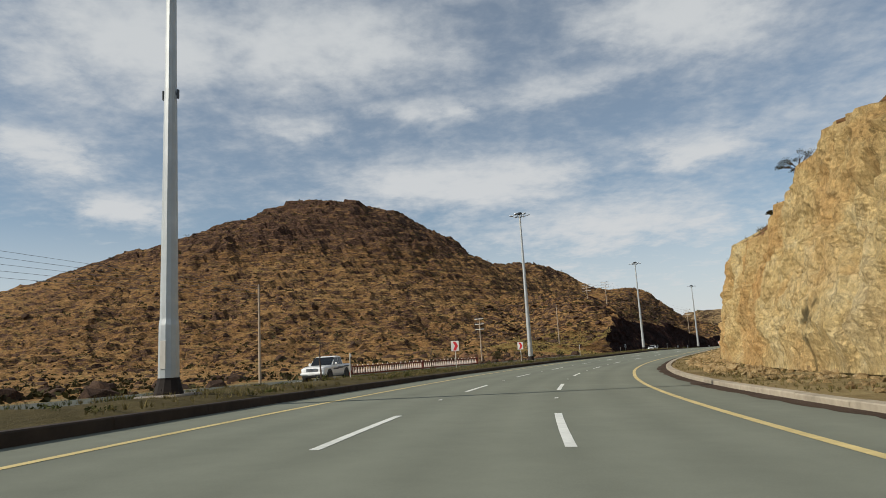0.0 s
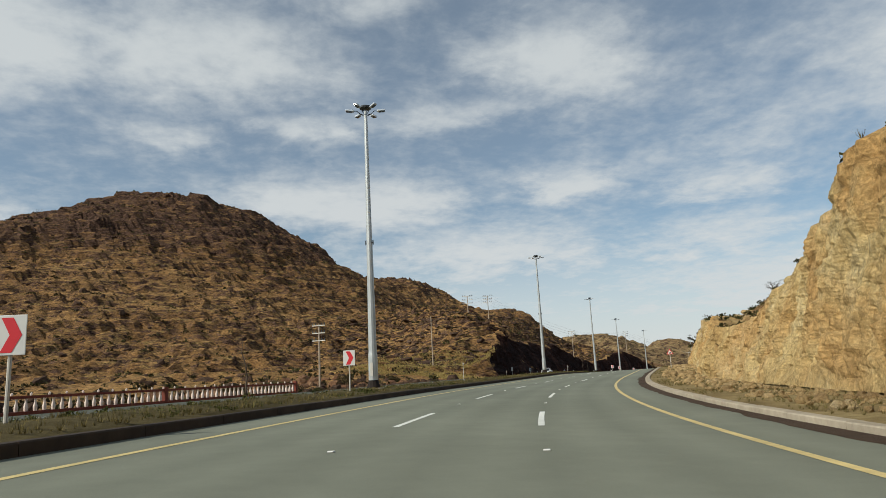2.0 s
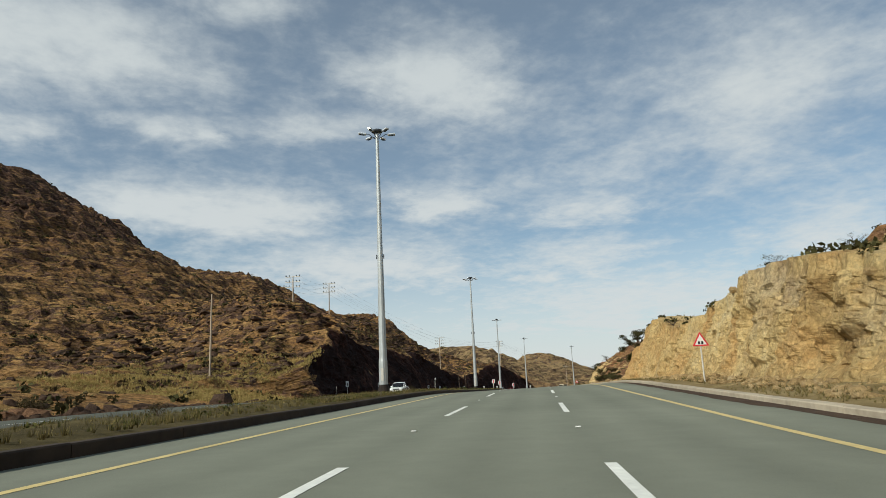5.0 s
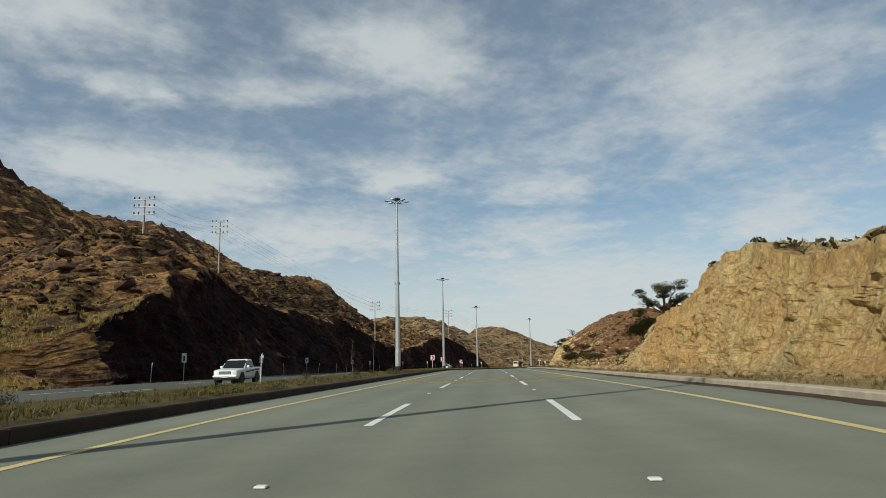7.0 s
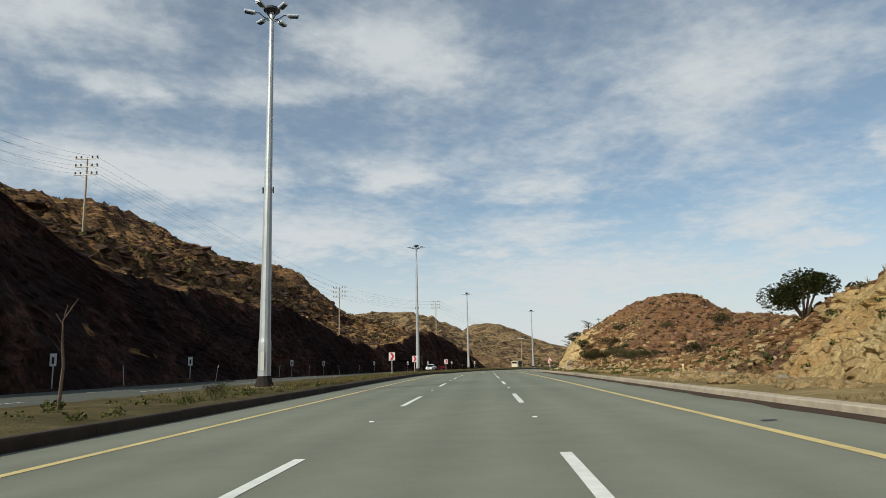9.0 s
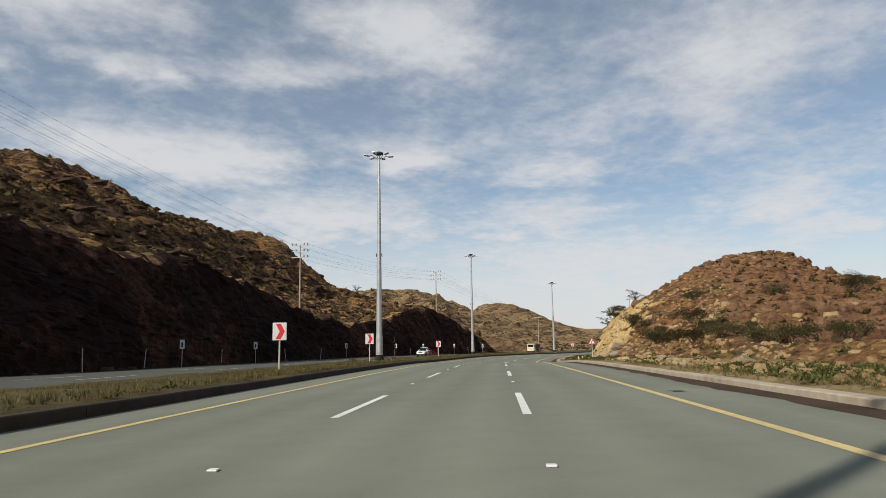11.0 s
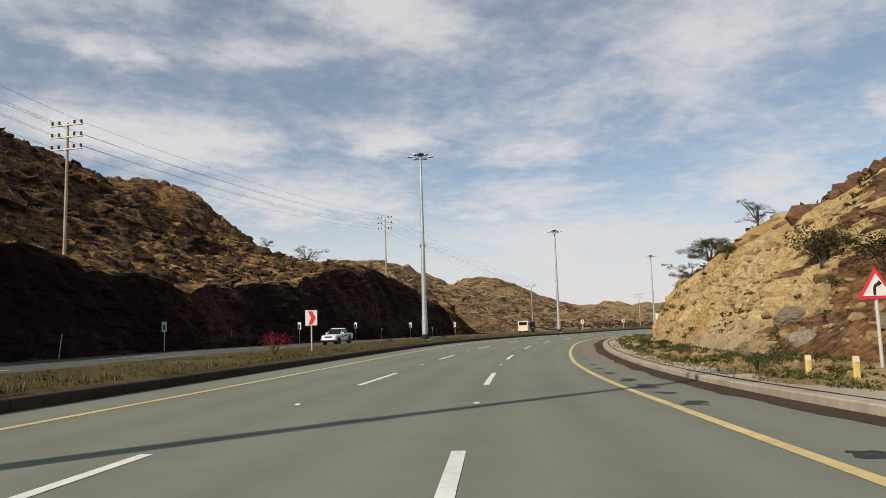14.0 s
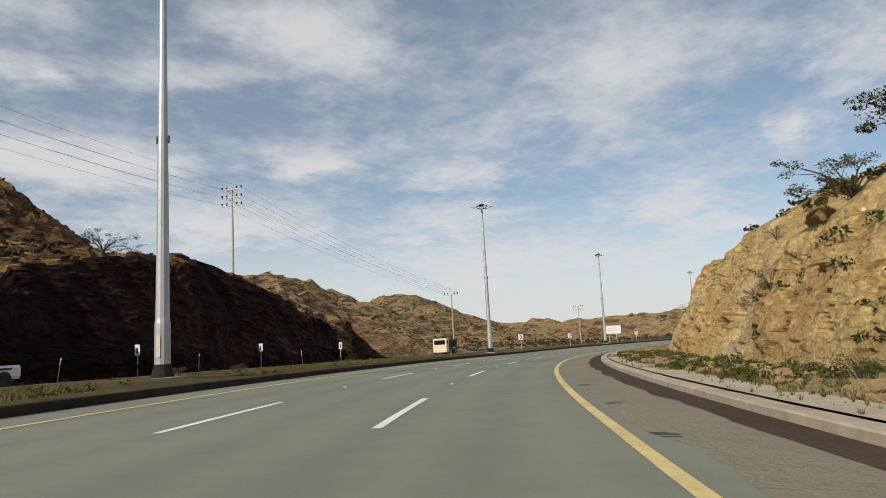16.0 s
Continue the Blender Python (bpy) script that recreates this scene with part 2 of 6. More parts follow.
def mat_hill(name, rock, soil, grass):
    """Dry mountain slope: ledges of dark rock, tawny soil, straw and low scrub."""
    m, nt, p = material(name, 0.95, 0, 0.1)
    v, g = place(nt)
    mp = nt.nodes.new("ShaderNodeMapping")
    mp.inputs["Scale"].default_value = (1.0, 1.0, 2.2)
    wire(nt, v, mp.inputs[0])
    big = noise_at(nt, v, 0.022, 5.0, 0.6, 0.4)
    mid = noise_at(nt, mp.outputs[0], 0.16, 7.0, 0.68, 0.3)
    small = noise_at(nt, mp.outputs[0], 0.7, 6.0, 0.7, 0.3)
    fine = noise_at(nt, v, 3.0, 5.0, 0.7)
    sep = nt.nodes.new("ShaderNodeSeparateXYZ")
    wire(nt, g.outputs["Normal"], sep.inputs[0])
    steep = nt.nodes.new("ShaderNodeMapRange")
    steep.inputs["From Min"].default_value, steep.inputs["From Max"].default_value = 0.93, 0.62
    wire(nt, sep.outputs[2], steep.inputs["Value"])
    # the summit band is bare dark rock
    sp = nt.nodes.new("ShaderNodeSeparateXYZ")
    wire(nt, v, sp.inputs[0])
    crest = nt.nodes.new("ShaderNodeMapRange")
    crest.inputs["From Min"].default_value, crest.inputs["From Max"].default_value = 50.0, 64.0
    crest.inputs["To Max"].default_value = 0.5
    wire(nt, mathn(nt, "ADD", sp.outputs[2], mathn(nt, "MULTIPLY", mathn(nt, "SUBTRACT", big, 0.5), 26.0)), crest.inputs["Value"])
    rockf = mathn(nt, "ADD", mathn(nt, "MULTIPLY", steep.outputs[0], 0.75), mathn(nt, "MULTIPLY", mathn(nt, "SUBTRACT", mid, 0.5), 3.0))
    rockf = mathn(nt, "ADD", rockf, mathn(nt, "MULTIPLY", mathn(nt, "SUBTRACT", small, 0.5), 3.0))
    mq = nt.nodes.new("ShaderNodeMapping")
    mq.inputs["Scale"].default_value = (0.16, 0.16, 0.75)
    wire(nt, v, mq.inputs[0])
    strata = noise_at(nt, mq.outputs[0], 1.0, 7.0, 0.72, 0.8)
    st = nt.nodes.new("ShaderNodeMapRange")
    st.inputs["From Min"].default_value, st.inputs["From Max"].default_value = 0.5, 0.6
    st.inputs["To Max"].default_value = 0.9
    wire(nt, strata, st.inputs["Value"])
    rockf = mathn(nt, "ADD", rockf, mathn(nt, "SUBTRACT", st.outputs[0], 0.25))
    rockf = mathn(nt, "ADD", rockf, crest.outputs[0], clamp=True)
    rc = ramp_node(nt, mathn(nt, "ADD", mathn(nt, "MULTIPLY", small, 0.6), mathn(nt, "MULTIPLY", fine, 0.4)), rock)
    sc = ramp_node(nt, mathn(nt, "ADD", mathn(nt, "MULTIPLY", big, 0.5), mathn(nt, "MULTIPLY", small, 0.5)), soil)
    gf = nt.nodes.new("ShaderNodeMapRange")
    gf.inputs["From Min"].default_value, gf.inputs["From Max"].default_value = 0.5, 0.62
    wire(nt, mid, gf.inputs["Value"])
    gc = ramp_node(nt, fine, grass)
    base = mix_col(nt, mathn(nt, "MULTIPLY", gf.outputs[0], 0.75), sc, gc)
    speck = noise_at(nt, mp.outputs[0], 1.35, 5.0, 0.72, 0.4)
    sm = nt.nodes.new("ShaderNodeMapRange")
    sm.inputs["From Min"].default_value, sm.inputs["From Max"].default_value = 0.38, 0.62
    sm.inputs["To Min"].default_value, sm.inputs["To Max"].default_value = 0.42, 1.3
    wire(nt, speck, sm.inputs["Value"])
    cc = nt.nodes.new("ShaderNodeCombineColor")
    for i in range(3):
        wire(nt, sm.outputs[0], cc.inputs[i])
    wire(nt, mix_col(nt, 1.0, mix_col(nt, rockf, base, rc), cc.outputs[0], "MULTIPLY"), p.inputs["Base Color"])
    h = mathn(nt, "ADD", mathn(nt, "MULTIPLY", small, 1.0), mathn(nt, "MULTIPLY", fine, 0.4))
    h = mathn(nt, "ADD", h, mathn(nt, "MULTIPLY", speck, 0.8))
    bump(nt, p, h, 0.95, 0.6)
    return m


def mat_soil(name, stops, scale=1.0):
    m, nt, p = material(name, 0.95, 0, 0.1)
    v, g = place(nt)
    big = noise_at(nt, v, 0.25 * scale, 5.0, 0.6, 0.5)
    mid = noise_at(nt, v, 1.7 * scale, 6.0, 0.7)
    fine = noise_at(nt, v, 14.0 * scale, 5.0, 0.7)
    f = mathn(nt, "ADD", mathn(nt, "MULTIPLY", big, 0.45), mathn(nt, "MULTIPLY", mid, 0.35))
    f = mathn(nt, "ADD", f, mathn(nt, "MULTIPLY", fine, 0.25))
    wire(nt, ramp_node(nt, f, stops), p.inputs["Base Color"])
    bump(nt, p, mathn(nt, "ADD", mid, mathn(nt, "MULTIPLY", fine, 0.5)), 0.8, 0.08)
    return m


def mat_leaf(name, colours, translucent=0.15):
    m, nt, p = material(name, 0.85, 0, 0.05)
    g = nt.nodes.new("ShaderNodeNewGeometry")
    v = g.outputs["Position"]
    n1 = noise_at(nt, v, 1.2, 3.0)
    f = mathn(nt, "ADD", mathn(nt, "MULTIPLY", g.outputs["Random Per Island"], 0.6), mathn(nt, "MULTIPLY", n1, 0.5))
    wire(nt, ramp_node(nt, f, [(i / max(1, len(colours) - 1) * 0.8 + 0.1, c) for i, c in enumerate(colours)]), p.inputs["Base Color"])
    return m


M_ASPHALT = mat_asphalt("asphalt", (0.188, 0.196, 0.152))
# Opposite carriageway: green-grey asphalt, some of its shade put into the tone.
M_ASPHALT2 = mat_asphalt("asphalt_part_shaded", (0.098, 0.102, 0.084))
M_GUTTER = mat_soil("gutter_dirt", [(0.3, (0.040, 0.028, 0.020)), (0.7, (0.096, 0.064, 0.044))], 1.2)
M_DUST = mat_soil("shoulder_dust", [(0.3, (0.185, 0.175, 0.135)), (0.5, (0.215, 0.19, 0.14)), (0.72, (0.25, 0.205, 0.145))], 0.6)
M_WHITE_LINE = simple("white_road_paint", (0.68, 0.68, 0.62), 0.7, 0, 0.12, 5.0)
M_YELLOW_LINE = simple("yellow_road_paint", (0.56, 0.44, 0.19), 0.7, 0, 0.15, 4.0)
M_YELLOW_WORN = simple("worn_yellow_paint", (0.42, 0.33, 0.14), 0.75, 0, 0.2, 4.0)
M_TAR = simple("tar", (0.03, 0.03, 0.028), 0.6, 0, 0.2, 3.0)
M_KERB = simple("pale_concrete", (0.36, 0.305, 0.225), 0.9, 0, 0.2, 3.0, 0.4)
# Dusty kerb seen from its sunless side: the shade is in this colour.
M_KERB_SHADED = simple("dusty_shaded_concrete", (0.04, 0.027, 0.018), 0.9, 0, 0.3, 2.0, 0.5)
M_VERGE = mat_soil("dry_verge", [(0.28, (0.075, 0.052, 0.024)), (0.5, (0.20, 0.147, 0.066)), (0.72, (0.38, 0.30, 0.15))])
M_MEDIAN = mat_soil("median_soil", [(0.28, (0.024, 0.019, 0.008)), (0.5, (0.074, 0.058, 0.024)), (0.72, (0.155, 0.122, 0.055))])
M_CUT_GOLD = mat_rock("golden_rock", [(0.36, (0.22, 0.133, 0.055)), (0.46, (0.46, 0.312, 0.13)), (0.57, (0.58, 0.43, 0.20)), (0.72, (0.66, 0.545, 0.32))], 0.66, patches=True)
# West cutting: reddish rock with its shade put into the near-black stops.
M_CUT_SHADED = mat_rock("shaded_red_rock", [(0.35, (0.006, 0.003, 0.003)), (0.55, (0.034, 0.014, 0.010)), (0.70, (0.17, 0.075, 0.048))], 0.4)
M_HILL = mat_hill("mountain_slope",
                  [(0.3, (0.012, 0.007, 0.006)), (0.48, (0.055, 0.03, 0.021)), (0.66, (0.25, 0.15, 0.10))],
                  [(0.3, (0.16, 0.08, 0.03)), (0.5, (0.33, 0.185, 0.07)), (0.7, (0.50, 0.31, 0.13))],
                  [(0.35, (0.21, 0.14, 0.045)), (0.65, (0.56, 0.39, 0.14))])
# Far slope: pale straw, lightened further to paint in the distance haze.
M_HILL_FAR = mat_hill("hazy_straw_far_slope",
                      [(0.3, (0.03, 0.02, 0.015)), (0.5, (0.10, 0.062, 0.042)), (0.7, (0.24, 0.155, 0.105))],
                      [(0.3, (0.17, 0.10, 0.045)), (0.5, (0.32, 0.215, 0.105)), (0.7, (0.46, 0.33, 0.17))],
                      [(0.35, (0.20, 0.16, 0.065)), (0.65, (0.48, 0.38, 0.17))])
M_HILL_R = mat_hill("red_rocky_slope",
                    [(0.3, (0.045, 0.023, 0.015)), (0.5, (0.15, 0.08, 0.048)), (0.7, (0.31, 0.195, 0.12))],
                    [(0.3, (0.14, 0.066, 0.028)), (0.5, (0.27, 0.138, 0.058)), (0.7, (0.40, 0.245, 0.115))],
                    [(0.35, (0.15, 0.12, 0.035)), (0.65, (0.40, 0.31, 0.11))])

# ---- numeric noise for the terrain ----
def _hash(ix, iy, iz):
    h = (ix.astype(np.int64) * 374761393 + iy.astype(np.int64) * 668265263 + iz.astype(np.int64) * 1440662683) & 0xFFFFFFFF
    h = ((h ^ (h >> 13)) * 1274126177) & 0xFFFFFFFF
    h = ((h ^ (h >> 16)) * 2246822519) & 0xFFFFFFFF
    return ((h ^ (h >> 15)) & 0xFFFFFF) / float(0xFFFFFF)


def vnoise(x, y, z=None):
    if z is None:
        z = np.zeros_like(x)
    ix, iy, iz = np.floor(x), np.floor(y), np.floor(z)
    fx, fy, fz = x - ix, y - iy, z - iz
    ux, uy, uz = (f * f * (3 - 2 * f) for f in (fx, fy, fz))
    r = 0
    for a in (0, 1):
        for b in (0, 1):
            for c in (0, 1):
                w = (ux if a else 1 - ux) * (uy if b else 1 - uy) * (uz if c else 1 - uz)
                r = r + w * _hash(ix + a, iy + b, iz + c)
    return r * 2 - 1


def fbm(x, y, z=None, octaves=4, gain=0.5):
    if z is None:
        z = np.zeros_like(x)
    r, k, f = 0, 1.0, 1.0
    for i in range(octaves):
        r = r + k * vnoise(x * f + 17.3 * i, y * f - 9.1 * i, z * f + 4.7 * i)
        k, f = k * gain, f * 2.03
    return r


def cells(x, y, z):
    """Random value of the nearest jittered cell, and the distance to its centre: blocky rock."""
    ix, iy, iz = np.floor(x), np.floor(y), np.floor(z)
    best = np.full(x.shape, 9.0)
    val = np.zeros(x.shape)
    for a in (-1, 0, 1):
        for b in (-1, 0, 1):
            for c in (-1, 0, 1):
                cx, cy, cz = ix + a, iy + b, iz + c
                px = cx + 0.15 + 0.7 * _hash(cx, cy, cz)
                py = cy + 0.15 + 0.7 * _hash(cx + 31, cy, cz)
                pz = cz + 0.15 + 0.7 * _hash(cx, cy + 57, cz)
                d = (x - px) ** 2 + (y - py) ** 2 + (z - pz) ** 2
                near = d < best
                best = np.where(near, d, best)
                val = np.where(near, _hash(cx + 7, cy + 13, cz + 91), val)
    return val * 2 - 1, np.sqrt(best)


def facets(x, y, z, salt=0):
    """Broken rock: each jittered cell is a flat block with a level and a tilt of its own."""
    ix, iy, iz = np.floor(x), np.floor(y), np.floor(z)
    best = np.full(x.shape, 9.0)
    out = np.zeros(x.shape)
    for a in (-1, 0, 1):
        for b in (-1, 0, 1):
            for c in (-1, 0, 1):
                cx, cy, cz = ix + a + salt, iy + b, iz + c
                dx = x - (ix + a + 0.1 + 0.8 * _hash(cx, cy, cz))
                dy = y - (iy + b + 0.1 + 0.8 * _hash(cx + 31, cy, cz))
                dz = z - (iz + c + 0.1 + 0.8 * _hash(cx, cy + 57, cz))
                d = dx * dx + dy * dy + dz * dz
                v = _hash(cx + 7, cy + 13, cz + 91) * 2 - 1
                tilt = (_hash(cx + 3, cy + 71, cz) * 2 - 1) * (dx + dy) * 0.9 + (_hash(cx + 77, cy, cz + 5) * 1.2 - 0.6) * dz
                near = d < best
                best = np.where(near, d, best)
                out = np.where(near, v + tilt * 1.1, out)
    return out


# ---- the road's alignment: heading by chainage, level, superelevation ----
HEADING = [(-200, -30.90), (0, 6.40), (60, 19.45), (120, 29.74), (180, 30.05), (240, 29.63), (300, 30.26), (340, 36.19), (380, 44.37), (440, 56.06), (500, 66.09), (560, 74.41), (700, 90.10), (1000, 115.09)]
LEVEL = [(-200, 0.52), (-9, -0.21), (25, -0.75), (60, -1.09), (104, -1.21), (157, -0.74), (190, -1.30), (243, -2.23), (275, -2.91), (297, -3.52), (318, -4.43), (340, -4.98), (366, -5.46), (434, -7.03), (498, -8.00), (570, -9.00), (700, -10.00), (1000, -11.00)]
BANK = [(-200, 0.0300), (-9, 0.0287), (30, 0.0298), (60, 0.0274), (100, 0.0204), (160, -0.0186), (215, -0.0144), (250, -0.0131), (290, -0.0113), (320, 0.0184), (345, 0.0205), (370, 0.0145), (450, 0.0122), (1000, 0.0000)]
STEP = 0.5
CH = np.arange(-200, 1000, STEP)
_th = np.radians(np.interp(CH + STEP / 2, *zip(*HEADING)))
_seg = np.stack([np.sin(_th), np.cos(_th)], 1) * STEP
CURVE = np.concatenate([[[0, 0]], np.cumsum(_seg, 0)])[:-1]
CURVE += np.array([1.477, 8.131]) - CURVE[np.argmin(abs(CH))]
_k = np.ones(41) / 41


def _smooth(rows):
    v = np.interp(CH, *zip(*rows))
    return np.convolve(np.pad(v, 20, mode="edge"), _k, mode="valid")


ZR, BK = _smooth(LEVEL), _smooth(BANK)
TH = np.radians(np.interp(CH, *zip(*HEADING)))


def road_xy(s, l):
    s, l = np.broadcast_arrays(np.asarray(s, float), np.asarray(l, float))
    cx, cy, th = np.interp(s, CH, CURVE[:, 0]), np.interp(s, CH, CURVE[:, 1]), np.interp(s, CH, TH)
    return cx - l * np.cos(th), cy + l * np.sin(th)


def road_z(s, l):
    return np.interp(s, CH, ZR) + np.interp(s, CH, BK) * np.clip(l, -8, 15)


def on_road(s, l, dz=0.0):
    x, y = road_xy(s, l)
    return Vector((float(x), float(y), float(road_z(s, l)) + dz))


def heading(s):
    """Turn about z that lays local +y along the road."""
    return -float(np.degrees(np.interp(s, CH, TH)))


# ---- hills ----
HILLS_L = [
    (-65.7, 425.3, 100.16, 88.0, 72.5, -17.8),
    (-208.5, 350.2, 44.81, 131.4, 59.5, -17.2),
    (69.6, 500.2, 48.63, 45.0, 47.5, 3.9),
    (89.5, 328.8, 13.15, 37.7, 13.7, 66.6),
    (89.4, 290.6, -0.26, 12.6, 20.6, 60.6),
    (178.3, 521.4, 19.80, 63.5, 38.3, 14.0),
    (148.0, 410.4, 9.63, 37.6, 11.6, 22.3),
    (232.4, 599.6, 29.86, 61.2, 31.6, -15.4),
    (349.6, 660.0, 25.37, 29.9, 41.5, -31.6),
    (118.3, 429.0, 13.39, 50.4, 17.7, 75.5),
    (476.1, 579.6, 13.87, 110.1, 46.7, -36.4),
    (52.1, 297.4, 11.38, 18.7, 13.0, 100.6),
    (93.6, 382.4, 4.32, 14.0, 12.6, 51.4),
    (145.0, 373.9, 3.52, 15.2, 12.6, 50.3),
    (169.4, 390.7, 8.88, 15.5, 19.6, 51.5),
    (51.5, 251.9, 13.67, 21.4, 12.3, 98.0),
    (150.2, 496.5, 16.28, 19.9, 14.2, -9.1),
    (124.6, 338.2, -0.11, 12.6, 14.8, 50.0),
    (219.1, 498.2, 12.09, 12.6, 56.3, -18.6),
    (98.0, 292.5, -0.23, 12.6, 13.5, 60.1),
]
HILLS_R = [
    (50.9, 27.8, 17.27, 17.6, 25.1, -1.5),
    (38.2, 49.2, 7.46, 10.7, 5.8, 81.4),
    (19.1, 47.8, 1.62, 21.8, 6.1, 80.1),
    (33.3, 108.5, 6.83, 8.1, 10.4, 75.6),
    (69.2, 118.4, 3.74, 16.6, 5.9, 55.8),
    (104.7, 140.2, 5.93, 28.1, 4.5, 116.9),
    (11.6, 25.0, 8.59, 12.4, 7.0, 54.4),
    (89.7, 63.2, 13.92, 45.1, 15.0, 1.3),
    (66.0, 121.1, 3.06, 35.2, 7.3, 88.6),
    (115.7, 138.5, 5.75, 47.0, 13.5, 42.9),
    (99.2, 184.1, 1.47, 22.1, 5.8, 58.7),
    (161.1, 151.3, 21.92, 55.8, 38.2, 29.9),
    (200.3, 304.6, 12.46, 32.7, 10.6, 28.3),
    (245.7, 247.9, 16.41, 56.1, 24.1, -29.2),
    (182.9, 316.4, 5.11, 10.1, 4.9, 35.7),
    (193.2, 328.2, 4.44, 6.0, 12.6, 69.8),
    (211.5, 351.6, 8.35, 15.9, 7.5, 47.8),
    (240.1, 362.9, 3.71, 18.2, 11.6, 48.1),
]
CUT_L = [(180, 63.0), (194, 48.0), (202, 35.3), (212, 33.8), (300, 33.8), (420, 33.8), (440, 38.3), (470, 63.0)]
CUT_R = [(-60, -11.6), (40, -11.3), (62, -11.6), (100, -11.3), (136, -12.0), (165, -12.0), (200, -11.6), (210, -12.1), (220, -12.9), (235, -14.7), (250, -16.8), (330, -13.7), (345, -11.8), (380, -11.2), (430, -12.6), (470, -16.8), (900, -31.5)]
SLOPE_R = [(-60, 5.5), (62, 5.5), (75, 2.6), (150, 2.6), (190, 2.4), (206, 2.4), (215, 1.5), (235, 0.6), (320, 0.6), (340, 1.1), (355, 1.8), (380, 1.9), (430, 1.5), (900, 1)]
SLOPE_L = [(190, 2.2), (232, 2.2), (247, 1.15), (262, 1.15), (290, 1.6), (320, 1.9), (900, 1.9)]


def hills(rows, x, y):
    z = np.zeros_like(x)
    for cx, cy, h, sa, sb, rot in rows:
        c, s = math.cos(radians(rot)), math.sin(radians(rot))
        u, v = (c * (x - cx) + s * (y - cy)) / sa, (-s * (x - cx) + c * (y - cy)) / sb
        z = z + h * np.exp(-0.5 * (u * u + v * v))
    return z


def slope_left(s, l):
    """Natural ground level on the left, before the cutting."""
    x, y = road_xy(s, l)
    flat = road_z(s, 26.0) - 0.25
    h = hills(HILLS_L, x, y)
    w = np.clip((l - 32) / 20, 0, 1)
    w = w * w * (3 - 2 * w)
    incut = np.clip((s - 196) / 6, 0, 1) * np.clip((458 - s) / 6, 0, 1)
    return flat + h * (w + (1 - w) * incut) - 0.25


def slope_right(s, l):
    x, y = road_xy(s, l)
    return road_z(s, -6) + 0.1 + hills(HILLS_R, x, y)


def mesh_object(name, verts, faces, mats, mat_ids=None, smooth=False, uv=None):
    me = bpy.data.meshes.new(name)
    me.from_pydata([tuple(v) for v in verts] if not isinstance(verts, np.ndarray) else verts.tolist(), [], faces if isinstance(faces, list) else faces.tolist())
    for m in mats:
        me.materials.append(m)
    if mat_ids is not None:
        me.polygons.foreach_set("material_index", np.asarray(mat_ids, dtype=np.int32))
    if smooth:
        me.polygons.foreach_set("use_smooth", np.ones(len(me.polygons), dtype=bool))
    if uv is not None:
        lay = me.uv_layers.new(name="UVMap")
        idx = np.empty(len(me.loops), dtype=np.int32)
        me.loops.foreach_get("vertex_index", idx)
        lay.data.foreach_set("uv", np.asarray(uv, dtype=np.float32)[idx].ravel())
    me.update()
    return new(name, me)


def grid_faces(n, m, flip=False):
    i, j = np.meshgrid(np.arange(n - 1), np.arange(m - 1), indexing="ij")
    a = (i * m + j).ravel()
    f = np.stack([a, a + m, a + m + 1, a + 1], 1)
    return f[:, ::-1] if flip else f


def s_samples(fine):
    return np.concatenate([np.arange(-150, -30, 6), np.arange(-30, 440, fine), np.arange(440, 480, 1.2), np.arange(480, 700, 3), np.arange(700, 995, 8)])


NF = 60


